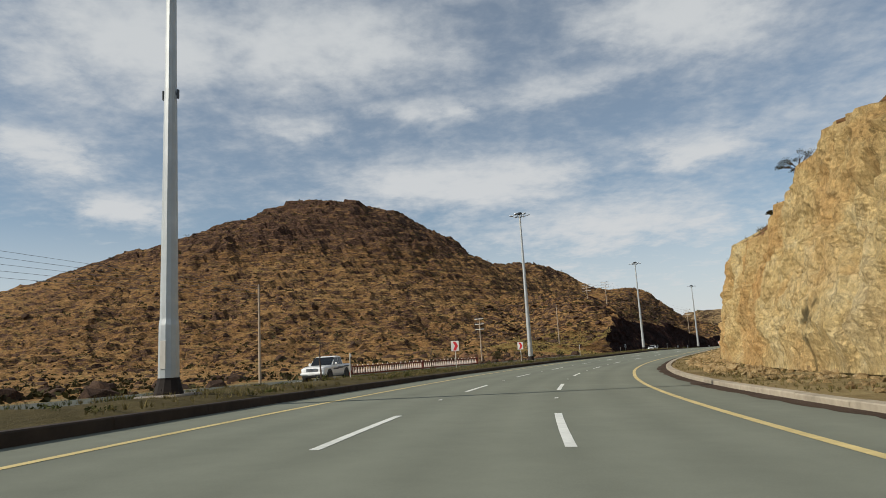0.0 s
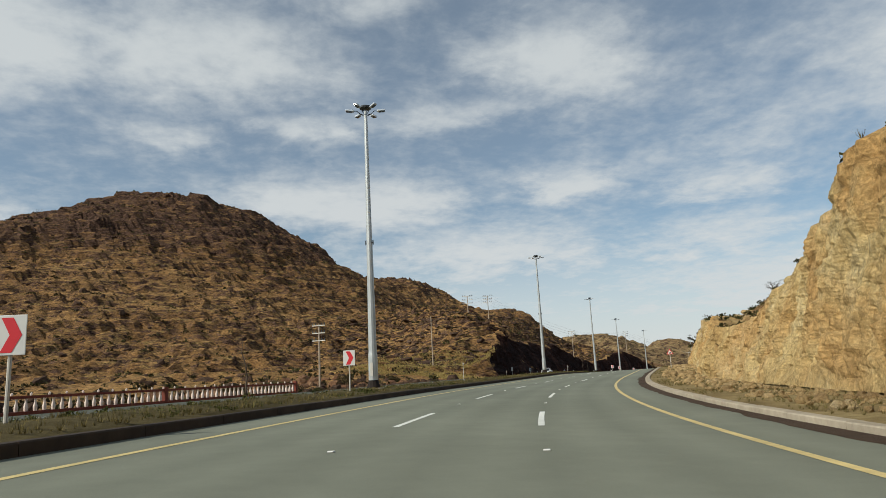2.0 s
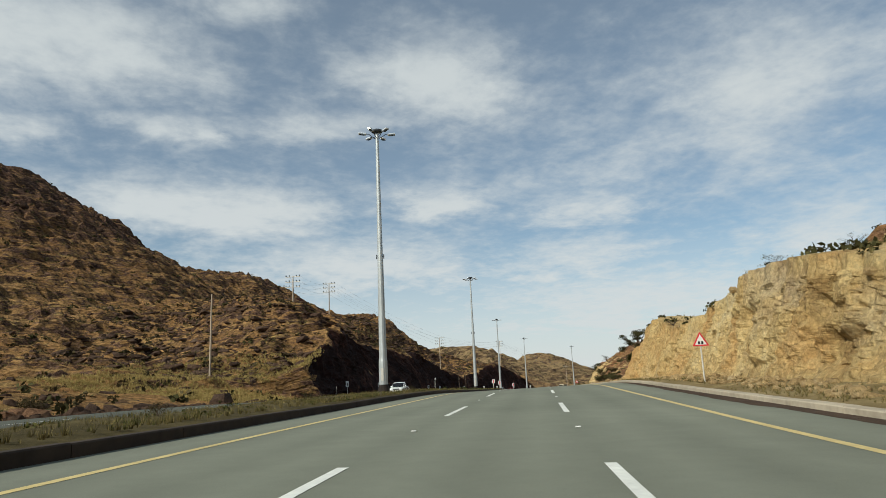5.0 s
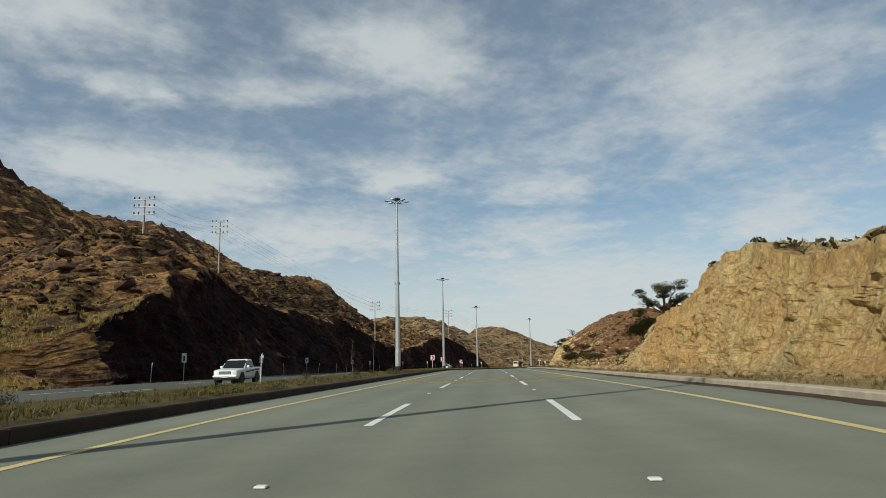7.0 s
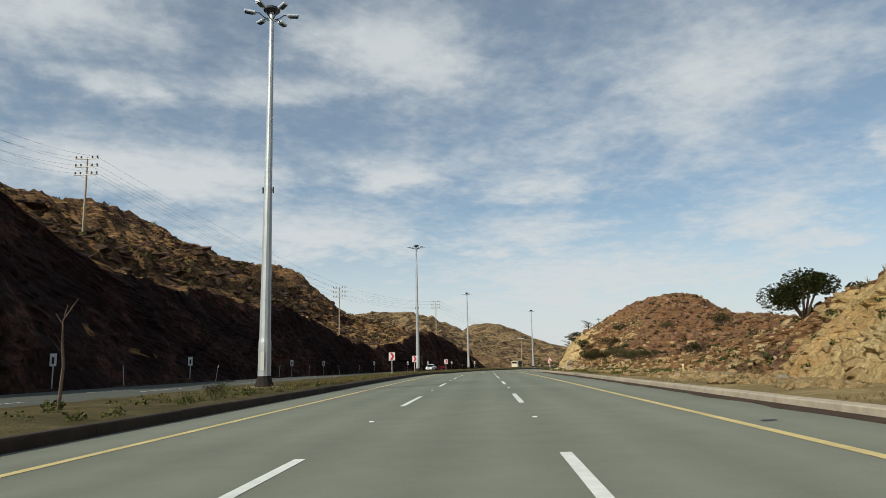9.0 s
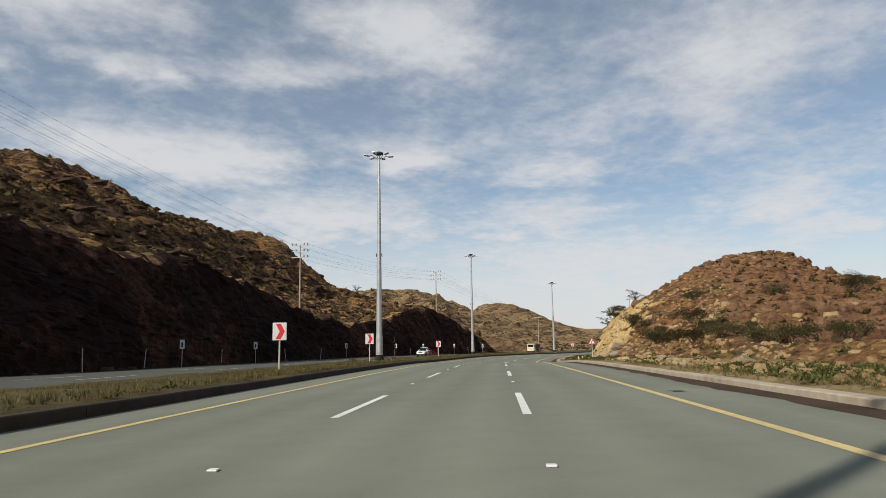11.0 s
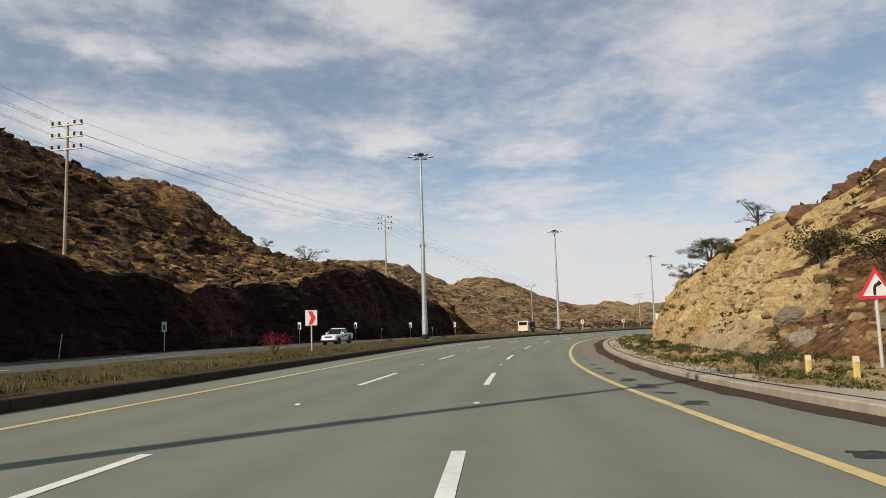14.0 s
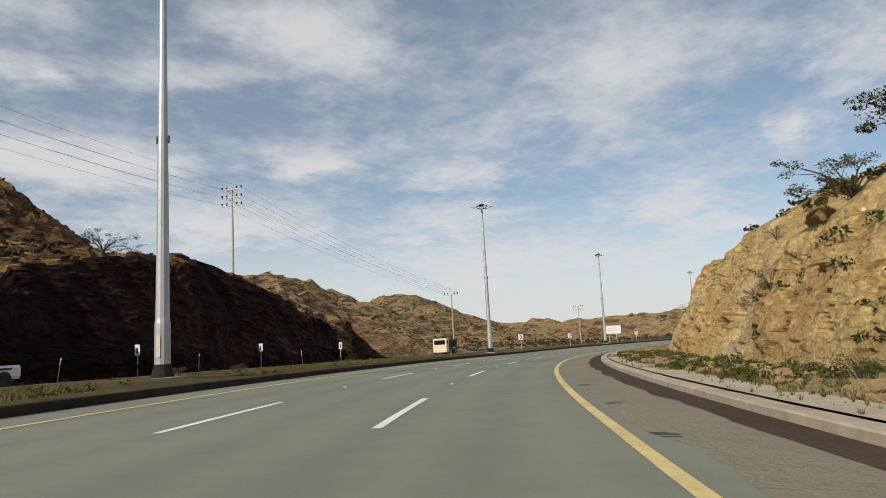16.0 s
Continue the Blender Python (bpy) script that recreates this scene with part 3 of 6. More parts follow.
def hillside(name, side):
    """One side's slope with its rock cutting: foot, face, and the hill behind."""
    s = s_samples(0.8 if side > 0 else 0.4)
    nf = NF
    if side > 0:
        lf = np.interp(s, *zip(*CUT_L))
        lf = np.where(s < 196, 31.7, np.where(s > 472, 31.7, lf))
        k = np.interp(s, *zip(*SLOPE_L))
        nat = slope_left
        far = np.concatenate([np.linspace(0, 1, 150)[1:] ** 1.25 * 240, 240 + np.linspace(0, 1, 24)[1:] ** 1.5 * 380])
        z0 = road_z(s, 26.0) - 0.45
        cut_on = np.clip((s - 196) / 6, 0, 1) * np.clip((458 - s) / 6, 0, 1)
    else:
        lf = np.interp(s, *zip(*CUT_R))
        k = np.interp(s, *zip(*SLOPE_R))
        nat = slope_right
        far = np.linspace(0, 1, 90)[1:] ** 1.6 * 190
        z0 = road_z(s, -6) + 0.2
        cut_on = np.ones_like(s)
    # where the cut face meets the natural slope
    d = np.linspace(0, 30, 601)
    S2, D2 = np.meshgrid(s, d, indexing="ij")
    L2 = lf[:, None] + side * D2
    over = z0[:, None] + D2 * k[:, None] >= nat(S2, L2)
    first = np.where(over.any(1), over.argmax(1), 600)
    dt = np.maximum(d[first], 0.6)
    dt = np.where(cut_on < 0.5, 0.6, dt)
    if side < 0:
        dt = dt - np.interp(s, [90, 120, 150, 205, 220], [0, 0.2, 0.45, 0.5, 0])
    for _ in range(2):
        dt = np.convolve(np.pad(dt, 1, mode="edge"), [0.25, 0.5, 0.25], mode="valid")
    if side > 0:
        dt = dt * (1 + 0.14 * fbm(s * 0.22, s * 0, None, 4, 0.6))
    fr = np.linspace(0, 1, nf)
    n, m = len(s), nf + len(far)
    L = np.concatenate([lf[:, None] + side * dt[:, None] * fr, lf[:, None] + side * (dt[:, None] + far)], 1)
    SS = np.repeat(s[:, None], m, 1)
    top = np.where(cut_on < 0.5, nat(s, lf + side * dt), np.minimum(z0 + dt * k, nat(s, lf + side * dt)))
    Zf = z0[:, None] + (top - z0)[:, None] * fr
    Zb = nat(SS[:, nf:], L[:, nf:])
    Z = np.concatenate([Zf, Zb], 1)
    X, Y = road_xy(SS, L)
    # rocky relief: blocks on the face (pushed sideways), ledges and boulders on the slope
    face = np.concatenate([np.ones((n, nf)), np.zeros((n, len(far)))], 1)
    hgt = (top - z0)[:, None]
    amp = np.clip(hgt / 5, 0, 1) * face * np.concatenate([np.clip(fr * 6, 0.15, 1), np.zeros(len(far))])
    wx, wy, wz = (fbm(X * 0.5 + o, Y * 0.5 - o, Z * 0.5, 3) * 0.9 for o in (0.0, 31.0, 67.0))
    c1, r1 = cells((X + wx) * 0.42, (Y + wy) * 0.42, (Z + wz) * 0.2)
    c2, r2 = cells((X + wx) * 1.25, (Y + wy) * 1.25, (Z + wz) * 0.55)
    c5, r5 = cells(X * 2.3, Y * 2.3, Z * 1.3)
    push = (c1 * 0.13 - r1 * 0.34 + c2 * 0.1 - r2 * 0.3 + c5 * 0.05 - r5 * 0.12 + fbm(X * 0.12, Y * 0.12, Z * 0.1, 3) * 0.5) * amp
    if side < 0:
        f1 = facets((X + wx * 0.7) * 0.34, (Y + wy * 0.7) * 0.34, (Z + wz * 0.7) * 0.2)
        f2 = facets((X + wx * 0.4) * 0.95, (Y + wy * 0.4) * 0.95, (Z + wz * 0.4) * 0.7, 211)
        f3 = facets(X * 2.1, Y * 2.1, Z * 1.7, 401)
        push = (f1 * 0.42 + f2 * 0.22 + f3 * 0.08 + 0.1 + fbm(X * 0.12, Y * 0.12, Z * 0.1, 3) * 0.55) * amp
        push[:, nf:] = push[:, nf - 1:nf] * np.exp(-far / 4)
    L = L + side * push * (1.6 if side > 0 else 1.0)
    if side < 0:
        for j in range(1, m):
            L[:, j] = np.minimum(L[:, j], L[:, j - 1] + (0.085 if j < nf - 4 else -0.02))
    dist = np.concatenate([np.zeros(nf), far])[None, :]
    rough = np.clip(dist / (np.interp(s, [185, 205], [14, 2.5])[:, None] if side > 0 else 22), 0, 1) * (1 - face)
    hh = np.clip((Z - z0[:, None]) / 6, 0.0, 1)
    big = np.clip(dist / 60, 0.25, 1)
    ledge = fbm(X * 0.035, Y * 0.035, Z * 0.03, 5, 0.55)
    c3, r3 = cells(X * 0.30, Y * 0.30, Z * 0.30)
    c4, r4 = cells(X * 0.085, Y * 0.085, Z * 0.10)
    crag = np.clip((Z - 46) / 14, 0, 1) * np.clip(0.5 + ledge, 0, 1)
    block = facets(X * 0.11, Y * 0.11, Z * 0.13, 17) * 0.8 + facets(X * 0.26, Y * 0.26, Z * 0.3, 91) * 0.5
    dz = rough * hh * (ledge * 2.2 * big + (c3 * 0.75 - r3 * 0.6) + (c4 * 1.0 - r4 * 0.7) * big * (1 + 1.2 * crag) + fbm(X * 0.35, Y * 0.35, Z * 0.3, 3) * 0.5 + block * crag)
    dz = dz * (1.0 if side > 0 else np.interp(s, [225, 255, 400], [0.6, 0.8, 0.9])[:, None])
    dz = dz + (1 - face) * fbm(X * 0.5, Y * 0.5, None, 3) * 0.16 * np.clip(dist / 3, 0, 1)
    if side > 0:
        dz = dz + rough * hh * np.interp(dist, [0, 110, 200, 300], [-1.2, -1.0, 1.4, 2.2]) * np.clip((s - 190) / 20, 0, 1)[:, None]
    else:
        dz = dz - np.clip(dist / 5, 0, 1) * (1 - face) * np.interp(s, [60, 90, 120, 150, 205, 220], [0, 0.6, 1.1, 2.4, 2.8, 0])[:, None]
    # strata steps
    Zs = Z + dz
    stair = Zs + (0.75 * np.sin(Zs * 1.25 + ledge * 4.0) + 0.35 * np.sin(Zs * 3.1 + ledge * 7.0)) * rough * hh * (0.6 if side > 0 else 0.35)
    Z = np.where(face > 0, Z, stair)
    X, Y = road_xy(SS, L)
    V = np.stack([X, Y, Z], 2).reshape(-1, 3)
    F = grid_faces(n, m, flip=side > 0)
    fi = np.repeat(np.arange(n - 1), m - 1)
    fj = np.tile(np.arange(m - 1), n - 1)
    edge = nf - 1 + np.round(fbm(s[fi] * 0.3, np.zeros(len(fi)), None, 3) * 3)
    if side < 0:
        edge = edge + np.round(np.interp(s[fi], [20, 60, 200, 214, 332, 345, 395, 415], [0, 7, 10, 0, 0, 15, 15, 0]) * (1 + 0.3 * fbm(s[fi] * 0.5, fj * 0.3, None, 2)))
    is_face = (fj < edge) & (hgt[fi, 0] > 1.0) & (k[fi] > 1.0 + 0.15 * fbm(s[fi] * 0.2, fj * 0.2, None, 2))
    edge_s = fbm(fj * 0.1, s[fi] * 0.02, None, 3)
    # The shade-darkened rock stops short of the sunlit ends, which take hill colour.
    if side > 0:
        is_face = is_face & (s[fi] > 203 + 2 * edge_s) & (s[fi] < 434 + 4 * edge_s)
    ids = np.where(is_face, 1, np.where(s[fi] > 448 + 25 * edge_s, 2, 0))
    ob = mesh_object(name, V, F, [M_HILL if side > 0 else M_HILL_R, M_CUT_SHADED if side > 0 else M_CUT_GOLD, M_HILL_FAR], ids)
    return ob, (s, L, Z, lf, dt)


hill_l, GRID_L = hillside("hillside_west", 1)
tagged(hill_l, "dry rocky mountainside with a dark shaded road cutting", "hillside", kind="structure")
hill_r, GRID_R = hillside("hillside_east", -1)
tagged(hill_r, "sunlit golden rock cutting with dry slopes above", "hillside", kind="structure")


# ---- ground between the two cuttings ----
DRIFT = [(0, 0), (90, 0.3), (190, 3.6), (230, 4.8), (290, 4.4), (350, 5.6), (1000, 5.6)]     # the far carriageway swings away


def far_l(s, l):
    return l + float(np.interp(s, *zip(*DRIFT)))


def strip(name, l_list, dz_list, mats, mat_ids, s0=-150.0, s1=760.0, ds=2.0, rough=None, drift=None):
    s = np.arange(s0, s1 + 0.01, ds)
    l = np.asarray(l_list, float)
    SS, LL = np.meshgrid(s, l, indexing="ij")
    if drift is not None:
        LL = LL + np.interp(SS, *zip(*DRIFT)) * np.asarray(drift)[None, :]
    X, Y = road_xy(SS, LL)
    Z = road_z(SS, LL) + np.asarray(dz_list)[None, :]
    if rough is not None:
        Z = Z + fbm(X * 0.6, Y * 0.6, None, 3) * np.asarray(rough)[None, :]
    V = np.stack([X, Y, Z], 2).reshape(-1, 3)
    ids = np.tile(np.asarray(mat_ids), len(s) - 1)
    return mesh_object(name, V, grid_faces(len(s), len(l), True), mats, ids, uv=np.stack([LL.ravel(), SS.ravel()], 1))


def ground_sheet():
    """The land's base sheet, out to the horizon, under everything."""
    r = np.concatenate([[0], np.geomspace(120, 4500, 26)])
    a = np.linspace(0, 2 * np.pi, 97)
    R, A = np.meshgrid(r, a, indexing="ij")
    X, Y = 150 + R * np.cos(A), 250 + R * np.sin(A)
    Z = -16 + fbm(X * 0.004, Y * 0.004, None, 3) * 3 * np.clip(R / 600, 0, 1)
    ob = mesh_object("ground", np.stack([X, Y, Z], 2).reshape(-1, 3), grid_faces(len(r), len(a)), [M_VERGE])
    tagged(ob, "dry stony ground reaching to the horizon", "ground", kind="structure")


ground_sheet()
road = strip("road", np.linspace(-6.3, 9.45, 16), [0] * 16, [M_ASPHALT], [0] * 15)
tagged(road, "grey three-lane asphalt carriageway with painted lane lines", "road", kind="structure")
road_b = strip("road_opposite", np.linspace(14.4, 27.7, 12), [0.0] * 12, [M_ASPHALT2], [0] * 11, drift=[1] * 12)
tagged(road_b, "grey asphalt carriageway for oncoming traffic", "road", kind="structure")
verge_r = strip("verge_east", np.concatenate([[-6.55], np.linspace(-6.85, -21, 24)])[::-1], ([0.02] + list(np.linspace(0.12, 0.28, 24)))[::-1], [M_VERGE], [0] * 24, ds=1.0,
                rough=([0] + [0.02] + [0.1] * 23)[::-1])
tagged(verge_r, "dry gravel verge with sparse grass below the cutting", "verge", kind="structure")
verge_l = strip("verge_west", np.linspace(27.6, 42, 14), [-0.02, -0.1] + [-0.3] * 12, [M_VERGE], [0] * 13, ds=1.0, rough=[0, 0.03] + [0.08] * 12, drift=np.linspace(1, 0, 14))
tagged(verge_l, "dry gravel verge beyond the oncoming carriageway", "verge", kind="structure")
MEDIAN_DZ = [0.24, 0.29, 0.33, 0.36, 0.39, 0.41, 0.42, 0.42, 0.42, 0.41, 0.39, 0.36, 0.31, 0.24, 0.14, 0.0]
median = strip("median", np.linspace(9.62, 14.5, 16), MEDIAN_DZ, [M_MEDIAN], [0] * 15, ds=0.8, rough=[0] + [0.07] * 14 + [0], drift=np.linspace(0, 1, 16) ** 2)
tagged(median, "raised median strip of dry soil and straw-coloured grass", "median", kind="structure")


def part(name, bm, mat, parent, label=""):
    me = bpy.data.meshes.new(name)
    bm.to_mesh(me)
    bm.free()
    me.materials.append(mat)
    ob = new(name, me)
    ob.parent = parent
    if label:
        ob["label"] = label
    return ob


# ---- mesh helpers ----
def bm_box(bm, size, centre=(0, 0, 0), m=None, bevel=0.0):
    r = bmesh.ops.create_cube(bm, size=1.0)
    vs = r["verts"]
    bmesh.ops.scale(bm, vec=size, verts=vs)
    bmesh.ops.translate(bm, vec=centre, verts=vs)
    if bevel:
        es = list({e for v in vs for e in v.link_edges})
        b = bmesh.ops.bevel(bm, geom=es, offset=bevel, segments=1, affect="EDGES")
        vs = list({v for v in b["verts"]} | {v for f in b["faces"] for v in f.verts})
    if m is not None:
        bmesh.ops.transform(bm, matrix=m, verts=vs)
    return vs


def bm_tube(bm, points, radii, sides=8, cap=True):
    """A tube through points with a radius at each."""
    rings = []
    pts = [Vector(p) for p in points]
    for i, p in enumerate(pts):
        d = (pts[min(i + 1, len(pts) - 1)] - pts[max(i - 1, 0)]).normalized()
        a = d.cross(Vector((0.31, 0.95, 0.05)) if abs(d.y) < 0.9 else Vector((1, 0, 0))).normalized()
        b = d.cross(a)
        rings.append([bm.verts.new(p + (a * math.cos(t) + b * math.sin(t)) * radii[i]) for t in (2 * math.pi * k / sides for k in range(sides))])
    for r0, r1 in zip(rings, rings[1:]):
        for k in range(sides):
            bm.faces.new((r0[k], r0[(k + 1) % sides], r1[(k + 1) % sides], r1[k]))
    if cap:
        bm.faces.new(rings[0][::-1])
        bm.faces.new(rings[-1])
    return [v for r in rings for v in r]


def bm_prism(bm, outline, y0, y1):
    """Extrudes an outline in x, z from y0 to y1."""
    a = [bm.verts.new((x, y0, z)) for x, z in outline]
    b = [bm.verts.new((x, y1, z)) for x, z in outline]
    n = len(a)
    bm.faces.new(a)
    bm.faces.new(b[::-1])
    for i in range(n):
        bm.faces.new((a[i], b[i], b[(i + 1) % n], a[(i + 1) % n]))


def empty(name, m, label="", category="", group=""):
    e = new(name)
    e.empty_display_size = 0.3
    e.matrix_basis = m
    return tagged(e, label, category, group)


def at_road(s, l, dz=0.0, turn=0.0):
    p = on_road(s, l, dz)
    return pose(p.x, p.y, p.z, 0, 0, heading(s) + turn)


def bmnew():
    return bmesh.new()


M_STEEL = simple("galvanised_steel", (0.43, 0.445, 0.44), 0.5, 0.45, 0.12, 1.5, specular=0.4)
M_STEEL_DARK = simple("dark_steel", (0.06, 0.065, 0.07), 0.5, 0.5, 0.2, 2.0)
M_RUST = simple("rusty_flange", (0.022, 0.016, 0.013), 0.85, 0.2, 0.25, 6.0)
M_LAMP = simple("lamp_housing", (0.66, 0.70, 0.74), 0.35, 0.2, 0.05, 3.0, specular=0.5)
M_LAMP_DARK = simple("lamp_glass", (0.06, 0.08, 0.11), 0.2, 0.0, 0.1, 3.0, specular=0.6)
M_CONCRETE = simple("rough_concrete", (0.255, 0.217, 0.173), 0.9, 0, 0.18, 2.5, 0.4)
M_WOOD = simple("weathered_pole_wood", (0.365, 0.289, 0.212), 0.85, 0, 0.18, 5.0, 0.3)
M_PALE_POST = simple("pale_painted_steel", (0.527, 0.493, 0.433), 0.6, 0.1, 0.1, 4.0)
M_SIGN_WHITE = simple("white_reflective_sheet", (0.680, 0.663, 0.629), 0.45, 0, 0.05, 2.0)
M_SIGN_RED = simple("red_reflective_sheet", (0.62, 0.035, 0.045), 0.45, 0, 0.08, 2.0)
M_BLACK = simple("black_paint", (0.02, 0.02, 0.02), 0.5, 0, 0.1, 3.0)
M_YELLOW = simple("yellow_post_paint", (0.66, 0.48, 0.17), 0.55, 0, 0.12, 4.0)
M_RAIL_RED = simple("dark_red_rail_paint", (0.16, 0.035, 0.02), 0.7, 0, 0.2, 3.0)
M_BALUSTER = simple("white_baluster_paint", (0.74, 0.62, 0.54), 0.65, 0, 0.1, 4.0)
M_CAR_WHITE = simple("white_car_paint", (0.82, 0.81, 0.78), 0.22, 0, 0.02, 1.0, specular=0.55)
M_GLASS = simple("dark_car_glass", (0.012, 0.014, 0.016), 0.12, 0, 0.05, 1.0, specular=0.3)
M_RUBBER = simple("tyre_rubber", (0.025, 0.024, 0.023), 0.85, 0, 0.15, 6.0)
M_CHROME = simple("bright_rim", (0.65, 0.65, 0.66), 0.25, 0.9, 0.05, 3.0)
M_STRIPE = simple("dark_side_stripe", (0.04, 0.045, 0.07), 0.4, 0, 0.1, 2.0)
M_CREAM = simple("cream_truck_paint", (0.66, 0.58, 0.40), 0.4, 0, 0.06, 2.0)
M_TANK = simple("dark_tipper_steel", (0.05, 0.045, 0.04), 0.6, 0.2, 0.2, 2.0)
M_WIRE = simple("overhead_wire", (0.16, 0.16, 0.17), 0.6, 0.4, 0.1, 1.0)
M_BARK = simple("grey_brown_bark", (0.096, 0.068, 0.048), 0.9, 0, 0.25, 8.0, 0.5)
M_LEAF = mat_leaf("acacia_leaves", [(0.016, 0.015, 0.006), (0.042, 0.039, 0.015), (0.085, 0.075, 0.032)])
M_LEAF_DRY = mat_leaf("dry_scrub", [(0.025, 0.021, 0.011), (0.052, 0.041, 0.019), (0.088, 0.069, 0.033)])
M_LEAF_GREEN = mat_leaf("green_bush_leaves", [(0.018, 0.024, 0.008), (0.045, 0.054, 0.018), (0.09, 0.095, 0.035)])
M_LEAF_RED = mat_leaf("crimson_blossom", [(0.05, 0.012, 0.012), (0.16, 0.014, 0.025), (0.30, 0.03, 0.05)])
M_STRAW = mat_leaf("straw_grass", [(0.045, 0.04, 0.014), (0.12, 0.095, 0.036), (0.25, 0.195, 0.08)])
M_GOLD_GRASS = mat_leaf("golden_grass", [(0.16, 0.12, 0.04), (0.32, 0.24, 0.085), (0.48, 0.37, 0.14)])
M_GRASS = mat_leaf("sparse_green_grass", [(0.025, 0.03, 0.009), (0.06, 0.066, 0.02), (0.14, 0.13, 0.045)])
M_STONE = mat_rock("loose_tan_stone", [(0.35, (0.25, 0.16, 0.075)), (0.55, (0.45, 0.315, 0.15)), (0.7, (0.58, 0.46, 0.28))], 0.7, 2.0, False)
M_STONE_PALE = mat_rock("pale_boulder_stone", [(0.35, (0.20, 0.15, 0.10)), (0.55, (0.34, 0.28, 0.19)), (0.7, (0.44, 0.38, 0.29))], 0.7, 2.0, False)
M_STONE_RED = mat_rock("loose_red_stone", [(0.35, (0.10, 0.048, 0.028)), (0.55, (0.23, 0.125, 0.068)), (0.7, (0.36, 0.23, 0.13))], 0.6, 1.6, False)
M_STONE_DARK = mat_rock("loose_brown_stone", [(0.35, (0.036, 0.022, 0.016)), (0.55, (0.084, 0.051, 0.034)), (0.7, (0.150, 0.099, 0.066))], 0.7, 1.5, False)


# ---- painted lines ----
def ribbon_mesh(name, s0, s1, l0, l1, dz, mat, ds=1.5, parent=None, shift=((0, 0),)):
    n = max(2, int((s1 - s0) / ds) + 1)
    s = np.linspace(s0, s1, n)
    S2 = np.repeat(s[:, None], 2, 1)
    L2 = np.repeat(np.array([[l0, l1]]), n, 0) + np.interp(S2, *zip(*shift))
    X, Y = road_xy(S2, L2)
    Z = road_z(S2, L2) + dz
    ob = mesh_object(name, np.stack([X, Y, Z], 2).reshape(-1, 3), grid_faces(n, 2, True), [mat])
    if parent:
        ob.parent = parent
    return ob


LANE, PERIOD, DASH = 3.74, 17.461, 6.02
ribbon_mesh("yellow_line", -60, 620, 7.45, 7.65, 0.006, M_YELLOW_LINE, parent=road)
EDGE_R = [(-20, -3.34), (40, -3.85), (100, -3.77), (160, -3.72), (220, -3.56), (280, -3.48), (310, -3.72), (330, -3.50), (350, -3.72), (370, -3.66)]
ribbon_mesh("yellow_line", -60, 620, -0.1, 0.1, 0.006, M_YELLOW_LINE, parent=road, shift=EDGE_R)
for lane in (0.0, LANE):
    for k in range(-2, 28):
        e = 42.42 + PERIOD * k
        ribbon_mesh("lane_dash", e - DASH, e, lane - 0.085, lane + 0.085, 0.006, M_WHITE_LINE, 1.8, road)
# transverse warning bars across the carriageway
for k in range(10):
    s = 183.8 + 0.84 * k
    ribbon_mesh("warning_bar", s, s + 0.27, -3.6, 7.4, 0.005, M_YELLOW_WORN, 0.4, road)
ribbon_mesh("edge_line", -60, 620, 15.3, 15.45, 0.006, M_YELLOW_LINE, parent=road_b, shift=DRIFT)
for lane in (19.1, 22.8):
    for k in range(-2, 28):
        e = 47.0 + PERIOD * k
        ribbon_mesh("lane_dash", e - DASH, e, lane - 0.07, lane + 0.07, 0.006, M_WHITE_LINE, 1.8, road_b, DRIFT)


def stud_bm():
    bm = bmnew()
    bm_box(bm, (0.12, 0.11, 0.025), (0, 0, 0.012), bevel=0.008)
    return bm


stud_me = bpy.data.meshes.new("road_stud")
b_ = stud_bm()
b_.to_mesh(stud_me)
b_.free()
stud_me.materials.append(M_SIGN_WHITE)
for lane in (0.0, LANE):
    for k in range(-2, 26):
        o = new("road_stud", stud_me)
        o.matrix_basis = at_road(42.42 + PERIOD * k + 5.9, lane, 0.002)
        o.parent = road

# tar smears and dust on the hard shoulder
rng = random.Random(5)
for s, n, w in ((309.5, 5, 0.5), (312.2, 4, 0.4), (314.1, 9, 0.55), (316.9, 8, 0.5), (321.0, 5, 0.42), (324.6, 4, 0.4), (328.0, 3, 0.36), (333.0, 3, 0.34), (335.9, 6, 0.36), (341.0, 2, 0.5),
                (344.7, 3, 0.4), (349.0, 3, 0.36), (354.0, 2, 0.3), (360.0, 3, 0.3), (337.3, 1, 0.5), (298.0, 3, 0.4), (303.5, 3, 0.35), (182.0, 2, 0.3), (203.0, 2, 0.35), (232.0, 3, 0.3), (251.0, 3, 0.4)):
    vs, fs = [], []
    for q in range(n):
        a = s + q * 0.19 + rng.uniform(-0.03, 0.03)
        c = (-4.2 if s != 337.3 else -2.7) - 0.03 * q + rng.uniform(-0.1, 0.1)
        hw, th = w * rng.uniform(0.35, 0.6), rng.uniform(0.12, 0.26)
        b0 = len(vs)
        for ds_, dl_ in ((0, -hw), (th * 0.2, -hw * 0.4), (0.02, hw * 0.5), (th * 0.4, hw), (th, hw * 0.7), (th * 0.8, 0.0), (th, -hw * 0.6), (th * 0.6, -hw * 0.95)):
            vs.append(tuple(on_road(a + ds_, c + dl_, 0.005 + 0.0004 * (q % 3))))
        fs.append(list(range(b0, b0 + 8))[::-1])
    o = mesh_object("tar_patch", vs, fs, [M_TAR])
    o.parent = road


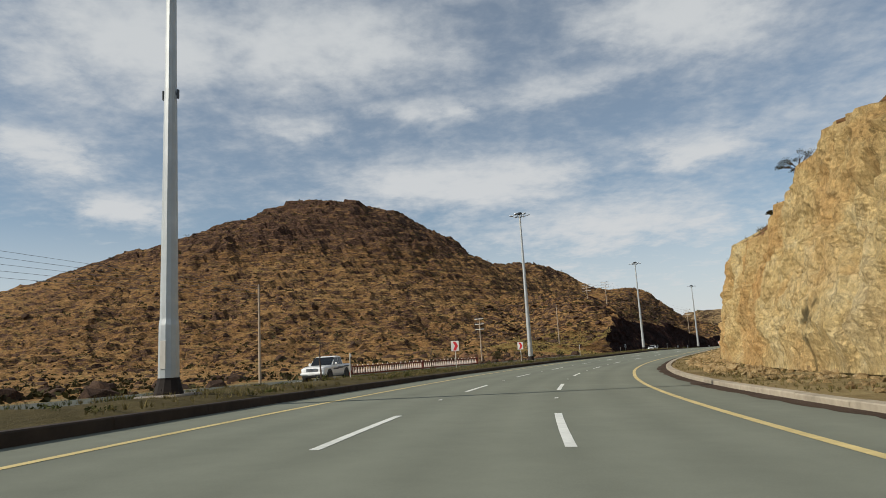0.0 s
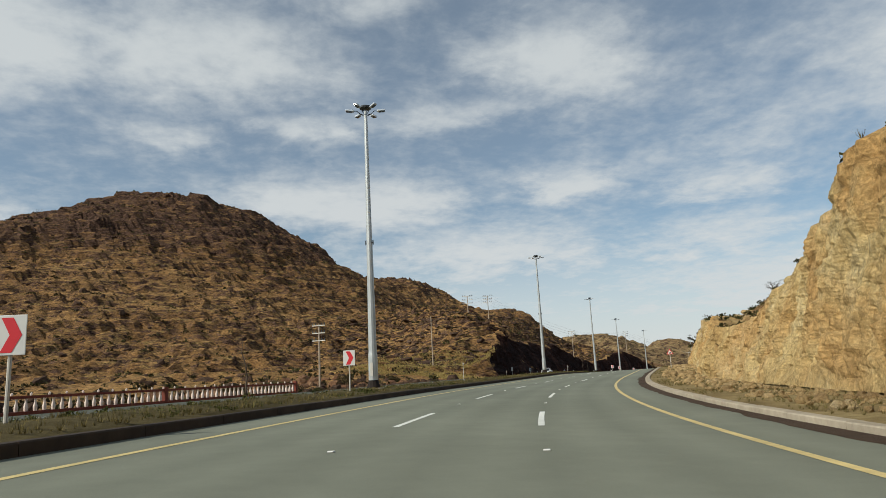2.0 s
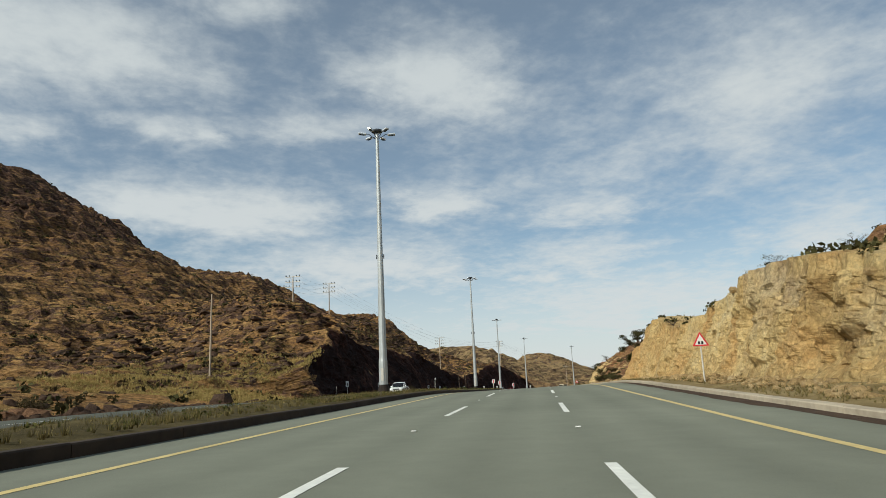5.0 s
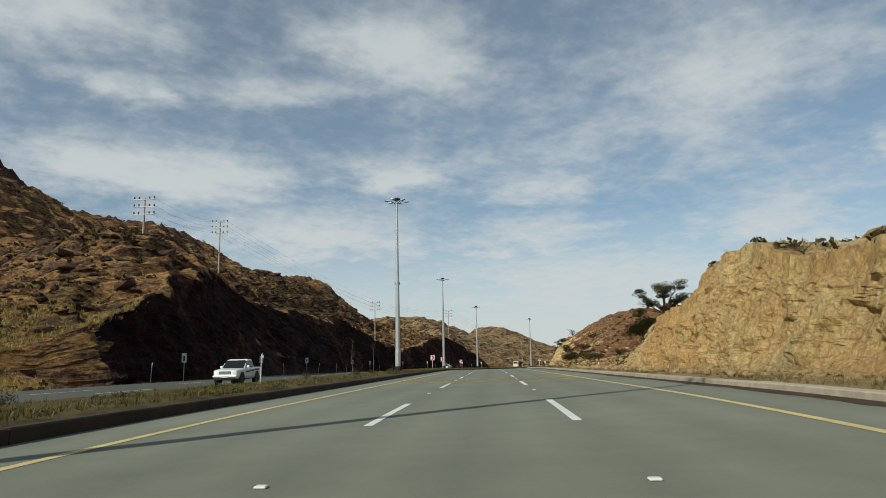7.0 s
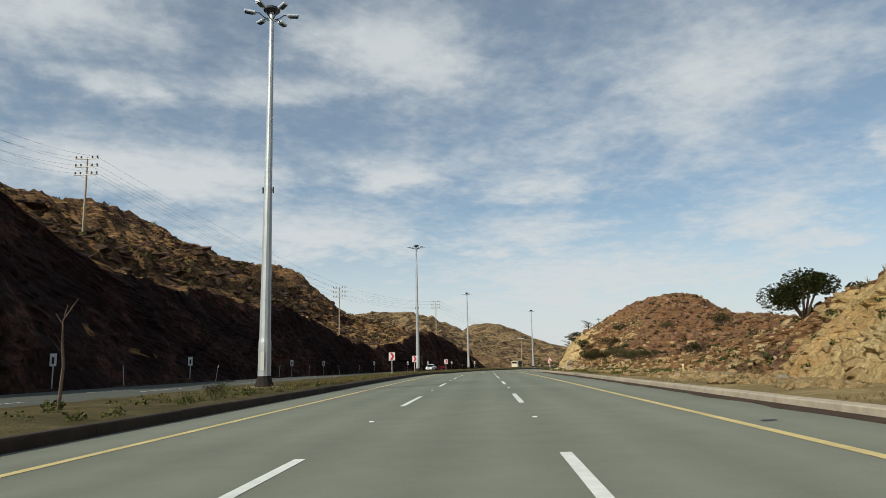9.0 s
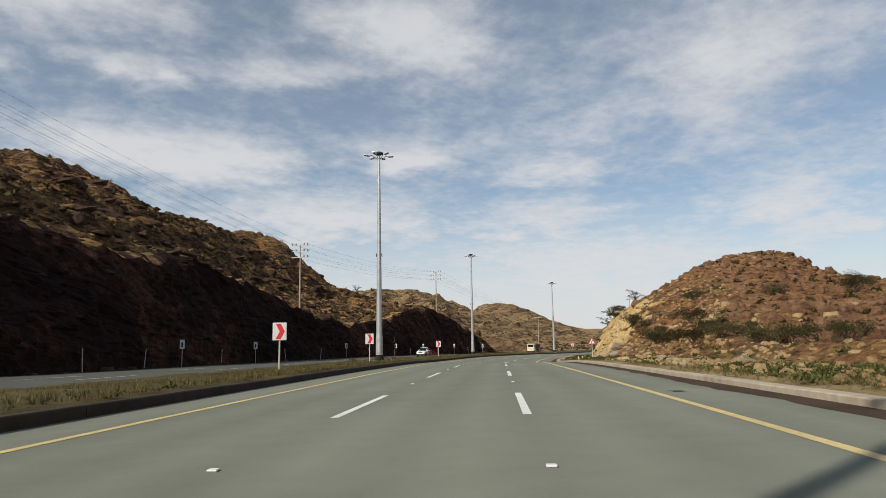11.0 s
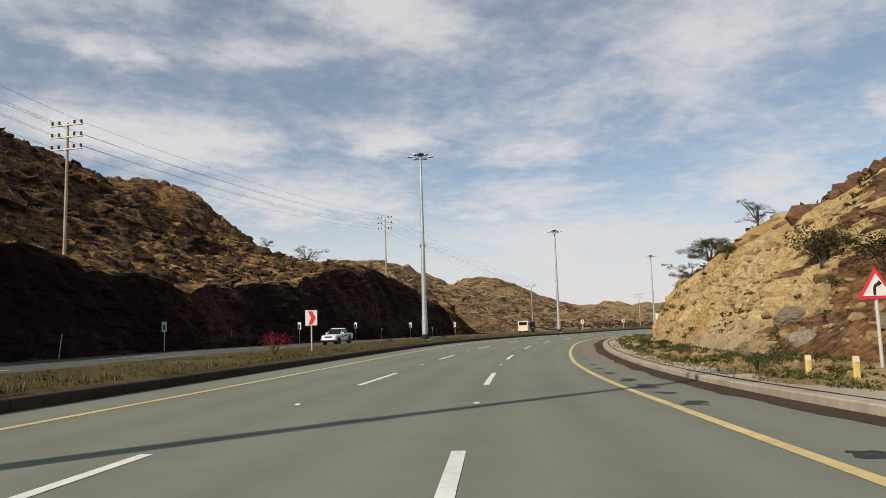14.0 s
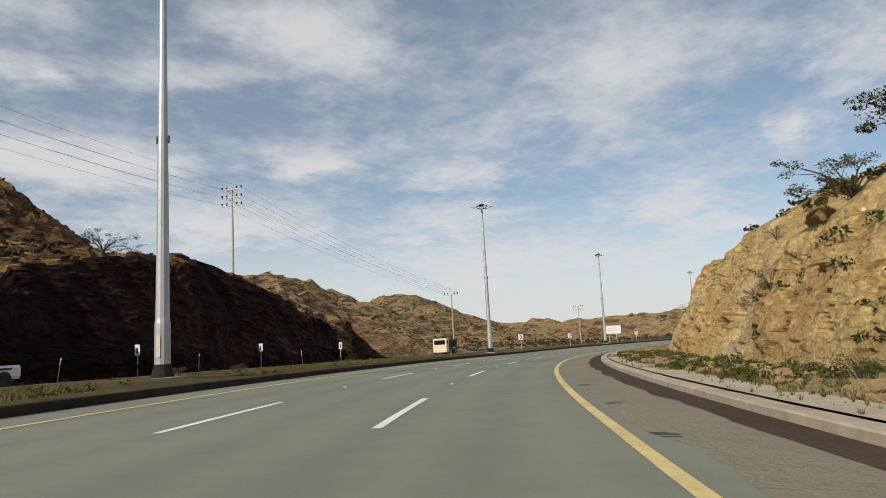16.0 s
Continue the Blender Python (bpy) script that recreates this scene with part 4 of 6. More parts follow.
# ---- kerbs ----
def kerb_run(name, label, l0, l1, height, mat, s0, s1, length):
    """A row of kerb stones: each one a piece of its own."""
    run = empty(name, pose(0, 0, 0))
    tagged(run, label, "kerb", kind="structure")
    n = int((s1 - s0) / length)
    for k in range(n):
        a, b = s0 + k * length + 0.012, s0 + (k + 1) * length - 0.012
        ls = (l0, l0 + (0.03 if l1 > l0 else -0.03), l1)
        vs = []
        jz = rng.uniform(-0.008, 0.008)
        for s in (a, b):
            for l, z in ((ls[0], -0.1), (ls[0], height - 0.03), (ls[1], height), (ls[2], height), (ls[2], -0.1)):
                p = on_road(s, l, z + (jz if z > 0 else 0))
                vs.append(tuple(p))
        f = [(0, 1, 6, 5), (1, 2, 7, 6), (2, 3, 8, 7), (3, 4, 9, 8), (0, 4, 3, 2, 1), (5, 6, 7, 8, 9)]
        if l1 > l0:
            f = [q[::-1] for q in f]
        o = mesh_object("kerb_stone", vs, f, [mat])
        o.parent = run


kerb_run("kerb_east", "pale dusty concrete kerb along the hard shoulder", -6.27, -6.69, 0.17, M_KERB, -40, 470, 3.4)
kerb_run("kerb_west", "dusty concrete kerb of the median strip, its shade painted in dark", 9.42, 9.7, 0.27, M_KERB_SHADED, -30, 560, 3.9)
gs_ = np.arange(-60, 480, 0.5)
gin = np.interp(gs_, [-40, 270, 300], [-5.75, -5.6, -5.5]) + 0.1 * fbm(gs_ * 0.5, gs_ * 0, None, 4, 0.7) + 0.18 * np.clip(fbm(gs_ * 0.06 + 3.0, gs_ * 0, None, 2), 0, 1)
GS, GL = np.repeat(gs_[:, None], 2, 1), np.stack([np.full(len(gs_), -6.28), gin], 1)
GX, GY = road_xy(GS, GL)
gut = mesh_object("gutter", np.stack([GX, GY, road_z(GS, GL) + 0.004], 2).reshape(-1, 3), grid_faces(len(gs_), 2, True), [M_GUTTER])
tagged(gut, "dark brown silted gutter beside the kerb", "gutter", kind="structure")
ds_ = np.arange(318, 470, 0.6)
din = np.interp(ds_, [318, 334, 360, 470], [-5.4, -4.5, -4.1, -4.4]) + 0.35 * fbm(ds_ * 0.21, ds_ * 0, None, 4, 0.65)
din = np.minimum(din, np.interp(ds_, *zip(*EDGE_R)) - 0.14)
DS, DL = np.repeat(ds_[:, None], 2, 1), np.stack([np.full(len(ds_), -5.55), np.maximum(din, -5.5)], 1)
DX, DY = road_xy(DS, DL)
dust = mesh_object("shoulder_dust", np.stack([DX, DY, road_z(DS, DL) + 0.003], 2).reshape(-1, 3), grid_faces(len(ds_), 2, True), [M_DUST])
tagged(dust, "tan windblown dust lying on the hard shoulder", "dust", kind="stuff")
apron = ribbon_mesh("kerb_apron", 296, 420, -7.95, -6.85, 0.17, M_KERB, 1.0)
tagged(apron, "pale concrete drain strip behind the kerb", "drain strip", kind="structure")


# ---- high masts ----
def mast():
    root = empty("high_mast_light", pose(0, 0, 0), "tall tapered galvanised high-mast light with ring of floodlights", "street lamp", "high masts along the median")
    H = 20.3
    bm = bmnew()
    bm_box(bm, (1.5, 1.5, 0.55), (0, 0, -0.18), bevel=0.04)
    part("plinth", bm, M_CONCRETE, root, "stained concrete plinth")
    bm = bmnew()
    bm_tube(bm, [(0, 0, 0.09), (0, 0, 0.16), (0, 0, 0.55), (0, 0, 0.62)], [0.46, 0.46, 0.34, 0.34], 12)
    for k in range(8):
        a = k * math.pi / 4
        bm_tube(bm, [(0.4 * math.cos(a), 0.4 * math.sin(a), 0.1), (0.4 * math.cos(a), 0.4 * math.sin(a), 0.28)], [0.035, 0.035], 6)
    part("base_flange", bm, M_RUST, root, "dark rusted base flange with bolts")
    bm = bmnew()
    bm_tube(bm, [(0, 0, 0.6), (0, 0, 2.3), (0, 0, 2.5), (0, 0, 10.0), (0, 0, 10.01), (0, 0, H)], [0.33, 0.315, 0.285, 0.215, 0.205, 0.12], 12)
    part("shaft", bm, M_STEEL, root)
    bm = bmnew()
    bm_box(bm, (0.2, 0.03, 0.9), (0, -0.325, 1.35), bevel=0.01)
    part("access_door", bm, M_PALE_POST, root)
    for sx in (-1, 1):
        bm = bmnew()
        bm_box(bm, (0.07, 0.1, 0.34), (sx * 0.27, 0, 10.2), bevel=0.02)
        bm_box(bm, (0.12, 0.04, 0.04), (sx * 0.21, 0, 10.2))
        part("bracket", bm, M_STEEL_DARK, root)
    bm = bmnew()
    bm_tube(bm, [(0, 0, H - 0.12), (0, 0, H - 0.02), (0, 0, H + 0.1), (0, 0, H + 0.22)], [0.2, 0.44, 0.46, 0.2], 14)
    part("head_ring", bm, M_STEEL_DARK, root, "dark head frame")
    for k in range(6):
        a = math.radians(18 + 60 * k)
        c, s_ = math.cos(a), math.sin(a)
        bm = bmnew()
        bm_tube(bm, [(0.15 * c, 0.15 * s_, H - 0.5), (0.4 * c, 0.4 * s_, H - 0.42), (0.65 * c, 0.65 * s_, H - 0.2), (0.92 * c, 0.92 * s_, H - 0.2)], [0.03, 0.03, 0.03, 0.03], 6)
        arm = part("lamp_arm", bm, M_STEEL_DARK, root)
        rot = pose(1.15 * c, 1.15 * s_, H - 0.18, 0, -6, math.degrees(a))
        bm = bmnew()
        bm_box(bm, (0.62, 0.3, 0.14), (0, 0, 0), rot, 0.04)
        head = part("floodlight", bm, M_LAMP, root, "pale floodlight housing")
        bm = bmnew()
        bm_box(bm, (0.44, 0.24, 0.03), (0.04, 0, -0.08), rot)
        part("lens", bm, M_LAMP_DARK, head)
    return root


m0 = mast()
MASTS = [11.5, 80.3, 150.9, 223.0, 295.7, 365.6, 428.2, 494.0, 562.0, 630.0]
MAST_L = [12.2, 12.3, 12.1, 12.2, 11.95, 12.4, 10.8, 10.6, 10.6, 10.6]
m0.matrix_basis = at_road(MASTS[0], MAST_L[0], 0.36)
for s, l in zip(MASTS[1:], MAST_L[1:]):
    copy_thing(m0, at_road(s, l, 0.36))


# ---- signs ----
def chevron_sign(m):
    root = empty("chevron_sign", m, "white bend marker sign with red chevron on steel post", "road sign", "chevron signs along the bend")
    bm = bmnew()
    bm_tube(bm, [(0, 0, -0.25), (0, 0, 2.55)], [0.045, 0.045], 8)
    part("post", bm, M_PALE_POST, root)
    bm = bmnew()
    bm_box(bm, (0.72, 0.025, 0.92), (0, -0.06, 2.2), bevel=0.01)
    plate = part("plate", bm, M_SIGN_WHITE, root, "white plate")
    bm = bmnew()
    o = [(-0.2, 1.8), (0.06, 1.8), (0.27, 2.2), (0.06, 2.6), (-0.2, 2.6), (0.0, 2.2)]
    bm_prism(bm, o, -0.079, -0.074)
    part("chevron", bm, M_SIGN_RED, plate, "red chevron")
    for z in (1.95, 2.45):
        bm = bmnew()
        bm_box(bm, (0.5, 0.03, 0.05), (0, -0.035, z))
        part("bracket", bm, M_STEEL, root)
    return root


ch = chevron_sign(at_road(50.5, 11.9, 0.2, 12))
for s, l in ((75.6, 12.2), (266.9, 11.9), (290.8, 11.9), (334.9, 11.8), (447.0, 12.0), (475.0, 12.0), (520.0, 12.0), (556.0, 12.0)):
    copy_thing(ch, at_road(s, l, 0.2, 10))


def marker_post(m):
    root = empty("marker_post", m, "slim steel post with small white delineator plate", "marker post", "delineators beside the cutting")
    bm = bmnew()
    bm_tube(bm, [(0, 0, -0.4), (0, 0, 2.4)], [0.045, 0.045], 6)
    part("post", bm, M_PALE_POST, root)
    bm = bmnew()
    bm_box(bm, (0.5, 0.02, 0.95), (0, -0.055, 2.6), bevel=0.008)
    plate = part("plate", bm, M_SIGN_WHITE, root)
    bm = bmnew()
    bm_box(bm, (0.17, 0.004, 0.5), (0, -0.068, 2.55))
    part("reflector", bm, M_BLACK, plate)
    return root


mk = marker_post(at_road(214.0, 33.4, -0.3, 8))
for s in (238.6, 262.0, 300.0, 318.0, 352.0, 376.4, 391.5, 410.0, 428.0):
    copy_thing(mk, at_road(s, 33.7, -0.3, 8))


def plain_post(m, h):
    root = empty("delineator_post", m, "thin bare steel post at the roadside", "post", "thin roadside posts")
    bm = bmnew()
    bm_tube(bm, [(0, 0, -0.2), (0, 0, h), (0.02, 0, h + 0.05)], [0.035, 0.032, 0.02], 6)
    part("post", bm, M_PALE_POST, root)
    bm = bmnew()
    bm_box(bm, (0.1, 0.02, 0.14), (0.05, -0.03, h - 0.1))
    part("reflector", bm, M_STEEL, root)
    return root


pp = plain_post(at_road(106.5, 12.4, 0.3), 2.0)
for s, l, tilt in ((178.0, 12.6, 2), (207.0, 33.3, 3), (248.0, 33.3, -6), (268.0, 33.3, 8), (283.0, 33.3, -3), (292.0, 33.3, 4), (308.0, 33.3, 2), (327.0, 33.3, -7), (340.0, 33.3, 6),
                   (362.2, 33.5, -2), (383.0, 33.3, 9), (399.0, 33.3, 2), (418.0, 33.3, -5), (27.7, 12.0, 0)):
    copy_thing(pp, at_road(s, l, -0.2) @ pose(0, 0, 0, 0, tilt, 0))


def triangle_sign(name, m, mark):
    root = empty(name, m, "white warning triangle with red border on steel post", "road sign", "warning triangles")
    bm = bmnew()
    bm_tube(bm, [(0, 0, -0.3), (0, 0, 2.5)], [0.045, 0.045], 8)
    part("post", bm, M_PALE_POST, root)
    a, z0 = 0.47, 2.05
    h = a * math.sqrt(3)
    bm = bmnew()
    bm_prism(bm, [(-a, z0), (a, z0), (0, z0 + h)], -0.075, -0.05)
    rim = part("border", bm, M_SIGN_RED, root, "red triangular border")
    k = 0.72
    zc = z0 + h / 3
    bm = bmnew()
    bm_prism(bm, [(-a * k, zc + (z0 - zc) * k), (a * k, zc + (z0 - zc) * k), (0, zc + (z0 + h - zc) * k)], -0.082, -0.076)
    part("panel", bm, M_SIGN_WHITE, rim, "white panel")
    bm = bmnew()
    if mark == "bend":
        # arrow that bends to the right
        bm_prism(bm, [(x * 0.9, z - 0.16) for x, z in ((-0.1, 2.3), (-0.03, 2.3), (-0.02, 2.5), (0.05, 2.57), (0.05, 2.52), (0.15, 2.61), (0.05, 2.7), (0.05, 2.65), (-0.06, 2.58), (-0.1, 2.48))], -0.088, -0.083)
    else:
        bm_box(bm, (0.12, 0.006, 0.16), (-0.09, -0.086, 2.24))
        bm_box(bm, (0.12, 0.006, 0.16), (0.09, -0.086, 2.24))
    part("symbol", bm, M_BLACK, rim, "black symbol")
    return root


triangle_sign("warning_sign", at_road(142.7, -8.6, 0.14, 4), "blocks")
triangle_sign("bend_warning_sign", at_road(314.8, -10.25, 0.14, -4), "bend")


def yellow_post(m):
    root = empty("yellow_marker_post", m, "short yellow painted marker post in the verge", "marker post", "yellow posts in the verge")
    bm = bmnew()
    bm_box(bm, (0.15, 0.09, 0.85), (0, 0, 0.15), bevel=0.02)
    part("post", bm, M_YELLOW, root)
    bm = bmnew()
    bm_box(bm, (0.11, 0.012, 0.1), (0, -0.051, 0.48))
    part("reflector", bm, M_SIGN_WHITE, root)
    return root


yp = yellow_post(at_road(315.2, -8.6, 0.2))
for s, l in ((313.4, -8.95), (240.0, -13.4)):
    copy_thing(yp, at_road(s, l, 0.2))


def board_sign(m):
    root = empty("roadside_board", m, "white roadside information board on two posts", "road sign")
    for x in (-0.9, 0.9):
        bm = bmnew()
        bm_tube(bm, [(x, 0, -0.3), (x, 0, 3.4)], [0.06, 0.06], 8)
        part("post", bm, M_PALE_POST, root)
    bm = bmnew()
    bm_box(bm, (4.0, 0.05, 2.0), (0, -0.08, 3.2), bevel=0.02)
    plate = part("plate", bm, M_SIGN_WHITE, root)
    for z, w in ((3.6, 2.2), (3.1, 2.8)):
        bm = bmnew()
        bm_box(bm, (w, 0.008, 0.22), (0, -0.112, z))
        part("text_bar", bm, M_PALE_POST, plate)
    return root


board_sign(at_road(506.0, 13.0, 0.2, 20))


# ---- culvert parapet beyond the oncoming carriageway ----
def parapet():
    root = empty("baluster_parapet", at_road(81, 28.9, -0.1), "culvert parapet with white balusters and dark red rails", "parapet")
    inv = root.matrix_basis.inverted()

    def run(name, z0, z1, w, mat):
        bm = bmnew()
        s = np.arange(62, 100.1, 1.0)
        rows = []
        for q in s:
            rows.append([bm.verts.new(inv @ on_road(q, 28.9 + dx, z)) for dx, z in ((-w, z0), (w, z0), (w, z1), (-w, z1))])
        for a, b in zip(rows, rows[1:]):
            for k in range(4):
                bm.faces.new((a[k], a[(k + 1) % 4], b[(k + 1) % 4], b[k]))
        bm.faces.new(rows[0])
        bm.faces.new(rows[-1][::-1])
        bmesh.ops.recalc_face_normals(bm, faces=bm.faces)
        part(name, bm, mat, root)

    run("top_rail", 0.86, 1.02, 0.11, M_RAIL_RED)
    run("bottom_rail", -0.15, 0.16, 0.13, M_RAIL_RED)
    bm = bmnew()
    bm_tube(bm, [(0, 0, 0.16), (0, 0, 0.24), (0, 0, 0.42), (0, 0, 0.66), (0, 0, 0.8), (0, 0, 0.86)], [0.09, 0.11, 0.12, 0.06, 0.07, 0.09], 8)
    me = bpy.data.meshes.new("baluster")
    bm.to_mesh(me)
    bm.free()
    me.materials.append(M_BALUSTER)
    for q in np.arange(62.5, 99.8, 0.62):
        o = new("baluster", me)
        o.parent = root
        p = inv @ on_road(float(q), 28.9, 0)
        o.location = p
        # cap knob
    bm = bmnew()
    bm_tube(bm, [(0, 0, 1.02), (0, 0, 1.06), (0, 0, 1.14), (0, 0, 1.2)], [0.04, 0.07, 0.07, 0.02], 6)
    me = bpy.data.meshes.new("finial")
    bm.to_mesh(me)
    bm.free()
    me.materials.append(M_BALUSTER)
    for q in np.arange(62.2, 100, 1.24):
        o = new("finial", me)
        o.parent = root
        o.location = inv @ on_road(float(q), 28.9, 0)
    for q in (61.8, 81.0, 100.2):
        bm = bmnew()
        p = inv @ on_road(q, 28.9, 0)
        bm_box(bm, (0.32, 0.36, 1.35), (p.x, p.y, p.z + 0.5), bevel=0.02)
        part("pier", bm, M_RAIL_RED, root)


parapet()


# ---- ground height under things on the slopes ----
def grid_height(grid, s, l):
    gs, L, Z, lf, dt = grid
    i = int(np.clip(np.searchsorted(gs, s) - 1, 0, len(gs) - 2))
    row = L[i]
    o = np.argsort(row)
    return float(np.interp(l, row[o], Z[i][o]))


def on_slope(s, l, sink=0.1):
    z = grid_height(GRID_L if l > 0 else GRID_R, s, l)
    x, y = road_xy(s, l)
    return Vector((float(x), float(y), z - sink))


# ---- utility poles and wires ----
def utility_pole(m, h, arms, group="utility poles on the slope", width=3.4):
    root = empty("utility_pole", m, "tall slim wooden power pole with steel crossarms" if arms else "bare slim wooden utility pole", "utility pole", group)
    bm = bmnew()
    bm_tube(bm, [(0, 0, -0.6), (0, 0, h * 0.5), (0, 0, h)], [0.17, 0.14, 0.10], 8)
    part("pole", bm, M_WOOD, root)
    for k in range(arms):
        z = h - 0.25 - k * 1.15
        bm = bmnew()
        bm_box(bm, (width, 0.13, 0.15), (0, -0.14, z), bevel=0.015)
        arm = part("crossarm", bm, M_PALE_POST, root)
        for x in (-0.46 * width, -0.24 * width, 0.24 * width, 0.46 * width):
            bm = bmnew()
            bm_tube(bm, [(x, -0.14, z + 0.05), (x, -0.14, z + 0.16), (x, -0.14, z + 0.26), (x, -0.14, z + 0.4)], [0.05, 0.13, 0.08, 0.12], 6)
            part("insulator", bm, M_STEEL_DARK, arm)
    return root


UT = []
for s, l, tip in ((241.0, 53.2, 24.5), (276.2, 56.3, 28.1), (348.9, 41.7, 16.7), (417.2, 43.2, 18.2)):
    p = on_slope(s, l, 0.0)
    h = tip - p.z
    UT.append((p, h, s))
    utility_pole(pose(p.x, p.y, p.z, 0, 0, heading(s)), h, 3)
for s, l, h, arms in ((56.5, 37.2, 11.4, 0), (126.7, 41.7, 9.9, 3), (197.8, 50.1, 13.0, 0), (470.5, 36.0, 13.0, 1), (540.0, 38.0, 12.0, 2), (615.0, 40.0, 12.0, 3)):
    p = on_slope(s, l, 0.0)
    utility_pole(pose(p.x, p.y, p.z, 0, 0, heading(s)), h, arms, "utility poles beside the road", 2.2 if s == 126.7 else 3.4)


def wire_span(a, b, sag):
    bm = bmnew()
    pts = [a.lerp(b, t) - Vector((0, 0, sag * 4 * t * (1 - t))) for t in np.linspace(0, 1, 15)]
    bm_tube(bm, pts, [0.012] * 15, 4)
    me = bpy.data.meshes.new("overhead_wire")
    bm.to_mesh(me)
    bm.free()
    me.materials.append(M_WIRE)
    o = new("overhead_wire", me)
    tagged(o, "thin dark overhead power line strung between the poles", "power line", "overhead wires")


chain = UT + [(on_road(470.5, 36.0, 0), 13.0, 470.5)]
for (pa, ha, sa), (pb, hb, sb) in zip(chain, chain[1:]):
    for k in range(3):
        for x in (-1.5, 1.5):
            ra, rb = pose(0, 0, 0, 0, 0, heading(sa)), pose(0, 0, 0, 0, 0, heading(sb))
            wire_span(pa + ra @ Vector((x, -0.14, ha - k * 1.15)), pb + rb @ Vector((x, -0.14, hb - (k * 1.15 if sb < 470 else 0.25 * k))), 1.2)

pa, ha = on_slope(56.5, 37.2), 11.4
p0 = on_slope(-24.0, 46.0, 0.0)
utility_pole(pose(p0.x, p0.y, p0.z, 0, 0, heading(-24)), 11.5, 3)
for k in range(5):
    wire_span(p0 + Vector((0.15, 0, 11.4 - 0.75 * k)), pa + Vector((0.1, 0, ha - 0.1 - 0.3 * k)), 0.8)


# ---- vehicles ----
def wheel(root, x, y, r, w):
    bm = bmnew()
    prof = [(-w / 2, r * 0.72), (-w / 2, r * 0.93), (-w * 0.36, r), (w * 0.36, r), (w / 2, r * 0.93), (w / 2, r * 0.72)]
    rings = []
    for a in range(18):
        t = 2 * math.pi * a / 18
        rings.append([bm.verts.new((x + px, y + pr * math.cos(t), r + pr * math.sin(t))) for px, pr in prof])
    for i in range(18):
        p, q = rings[i], rings[(i + 1) % 18]
        for k in range(5):
            bm.faces.new((p[k], p[k + 1], q[k + 1], q[k]))
    bmesh.ops.recalc_face_normals(bm, faces=bm.faces)
    tyre = part("wheel", bm, M_RUBBER, root, "black tyre")
    bm = bmnew()
    sx = 1 if x > 0 else -1
    bm_tube(bm, [(x - sx * w * 0.3, y, r), (x + sx * w * 0.28, y, r), (x + sx * w * 0.42, y, r)], [r * 0.72, r * 0.72, r * 0.3], 14)
    part("rim", bm, M_CHROME, tyre)


def loft(bm, sections):
    """Skins closed rings of equal length, one after another, with caps."""
    rings = [[bm.verts.new(v) for v in sec] for sec in sections]
    n = len(rings[0])
    for a, b in zip(rings, rings[1:]):
        for k in range(n):
            bm.faces.new((a[k], a[(k + 1) % n], b[(k + 1) % n], b[k]))
    bm.faces.new(rings[0][::-1])
    bm.faces.new(rings[-1])
    bmesh.ops.recalc_face_normals(bm, faces=bm.faces)


def ring(y, w, z0, z1, tuck=0.06):
    return [(-w + tuck, y, z0), (w - tuck, y, z0), (w, y, z0 + 0.14), (w, y, z1 - 0.12), (w - tuck * 1.4, y, z1), (-w + tuck * 1.4, y, z1), (-w, y, z1 - 0.12), (-w, y, z0 + 0.14)]


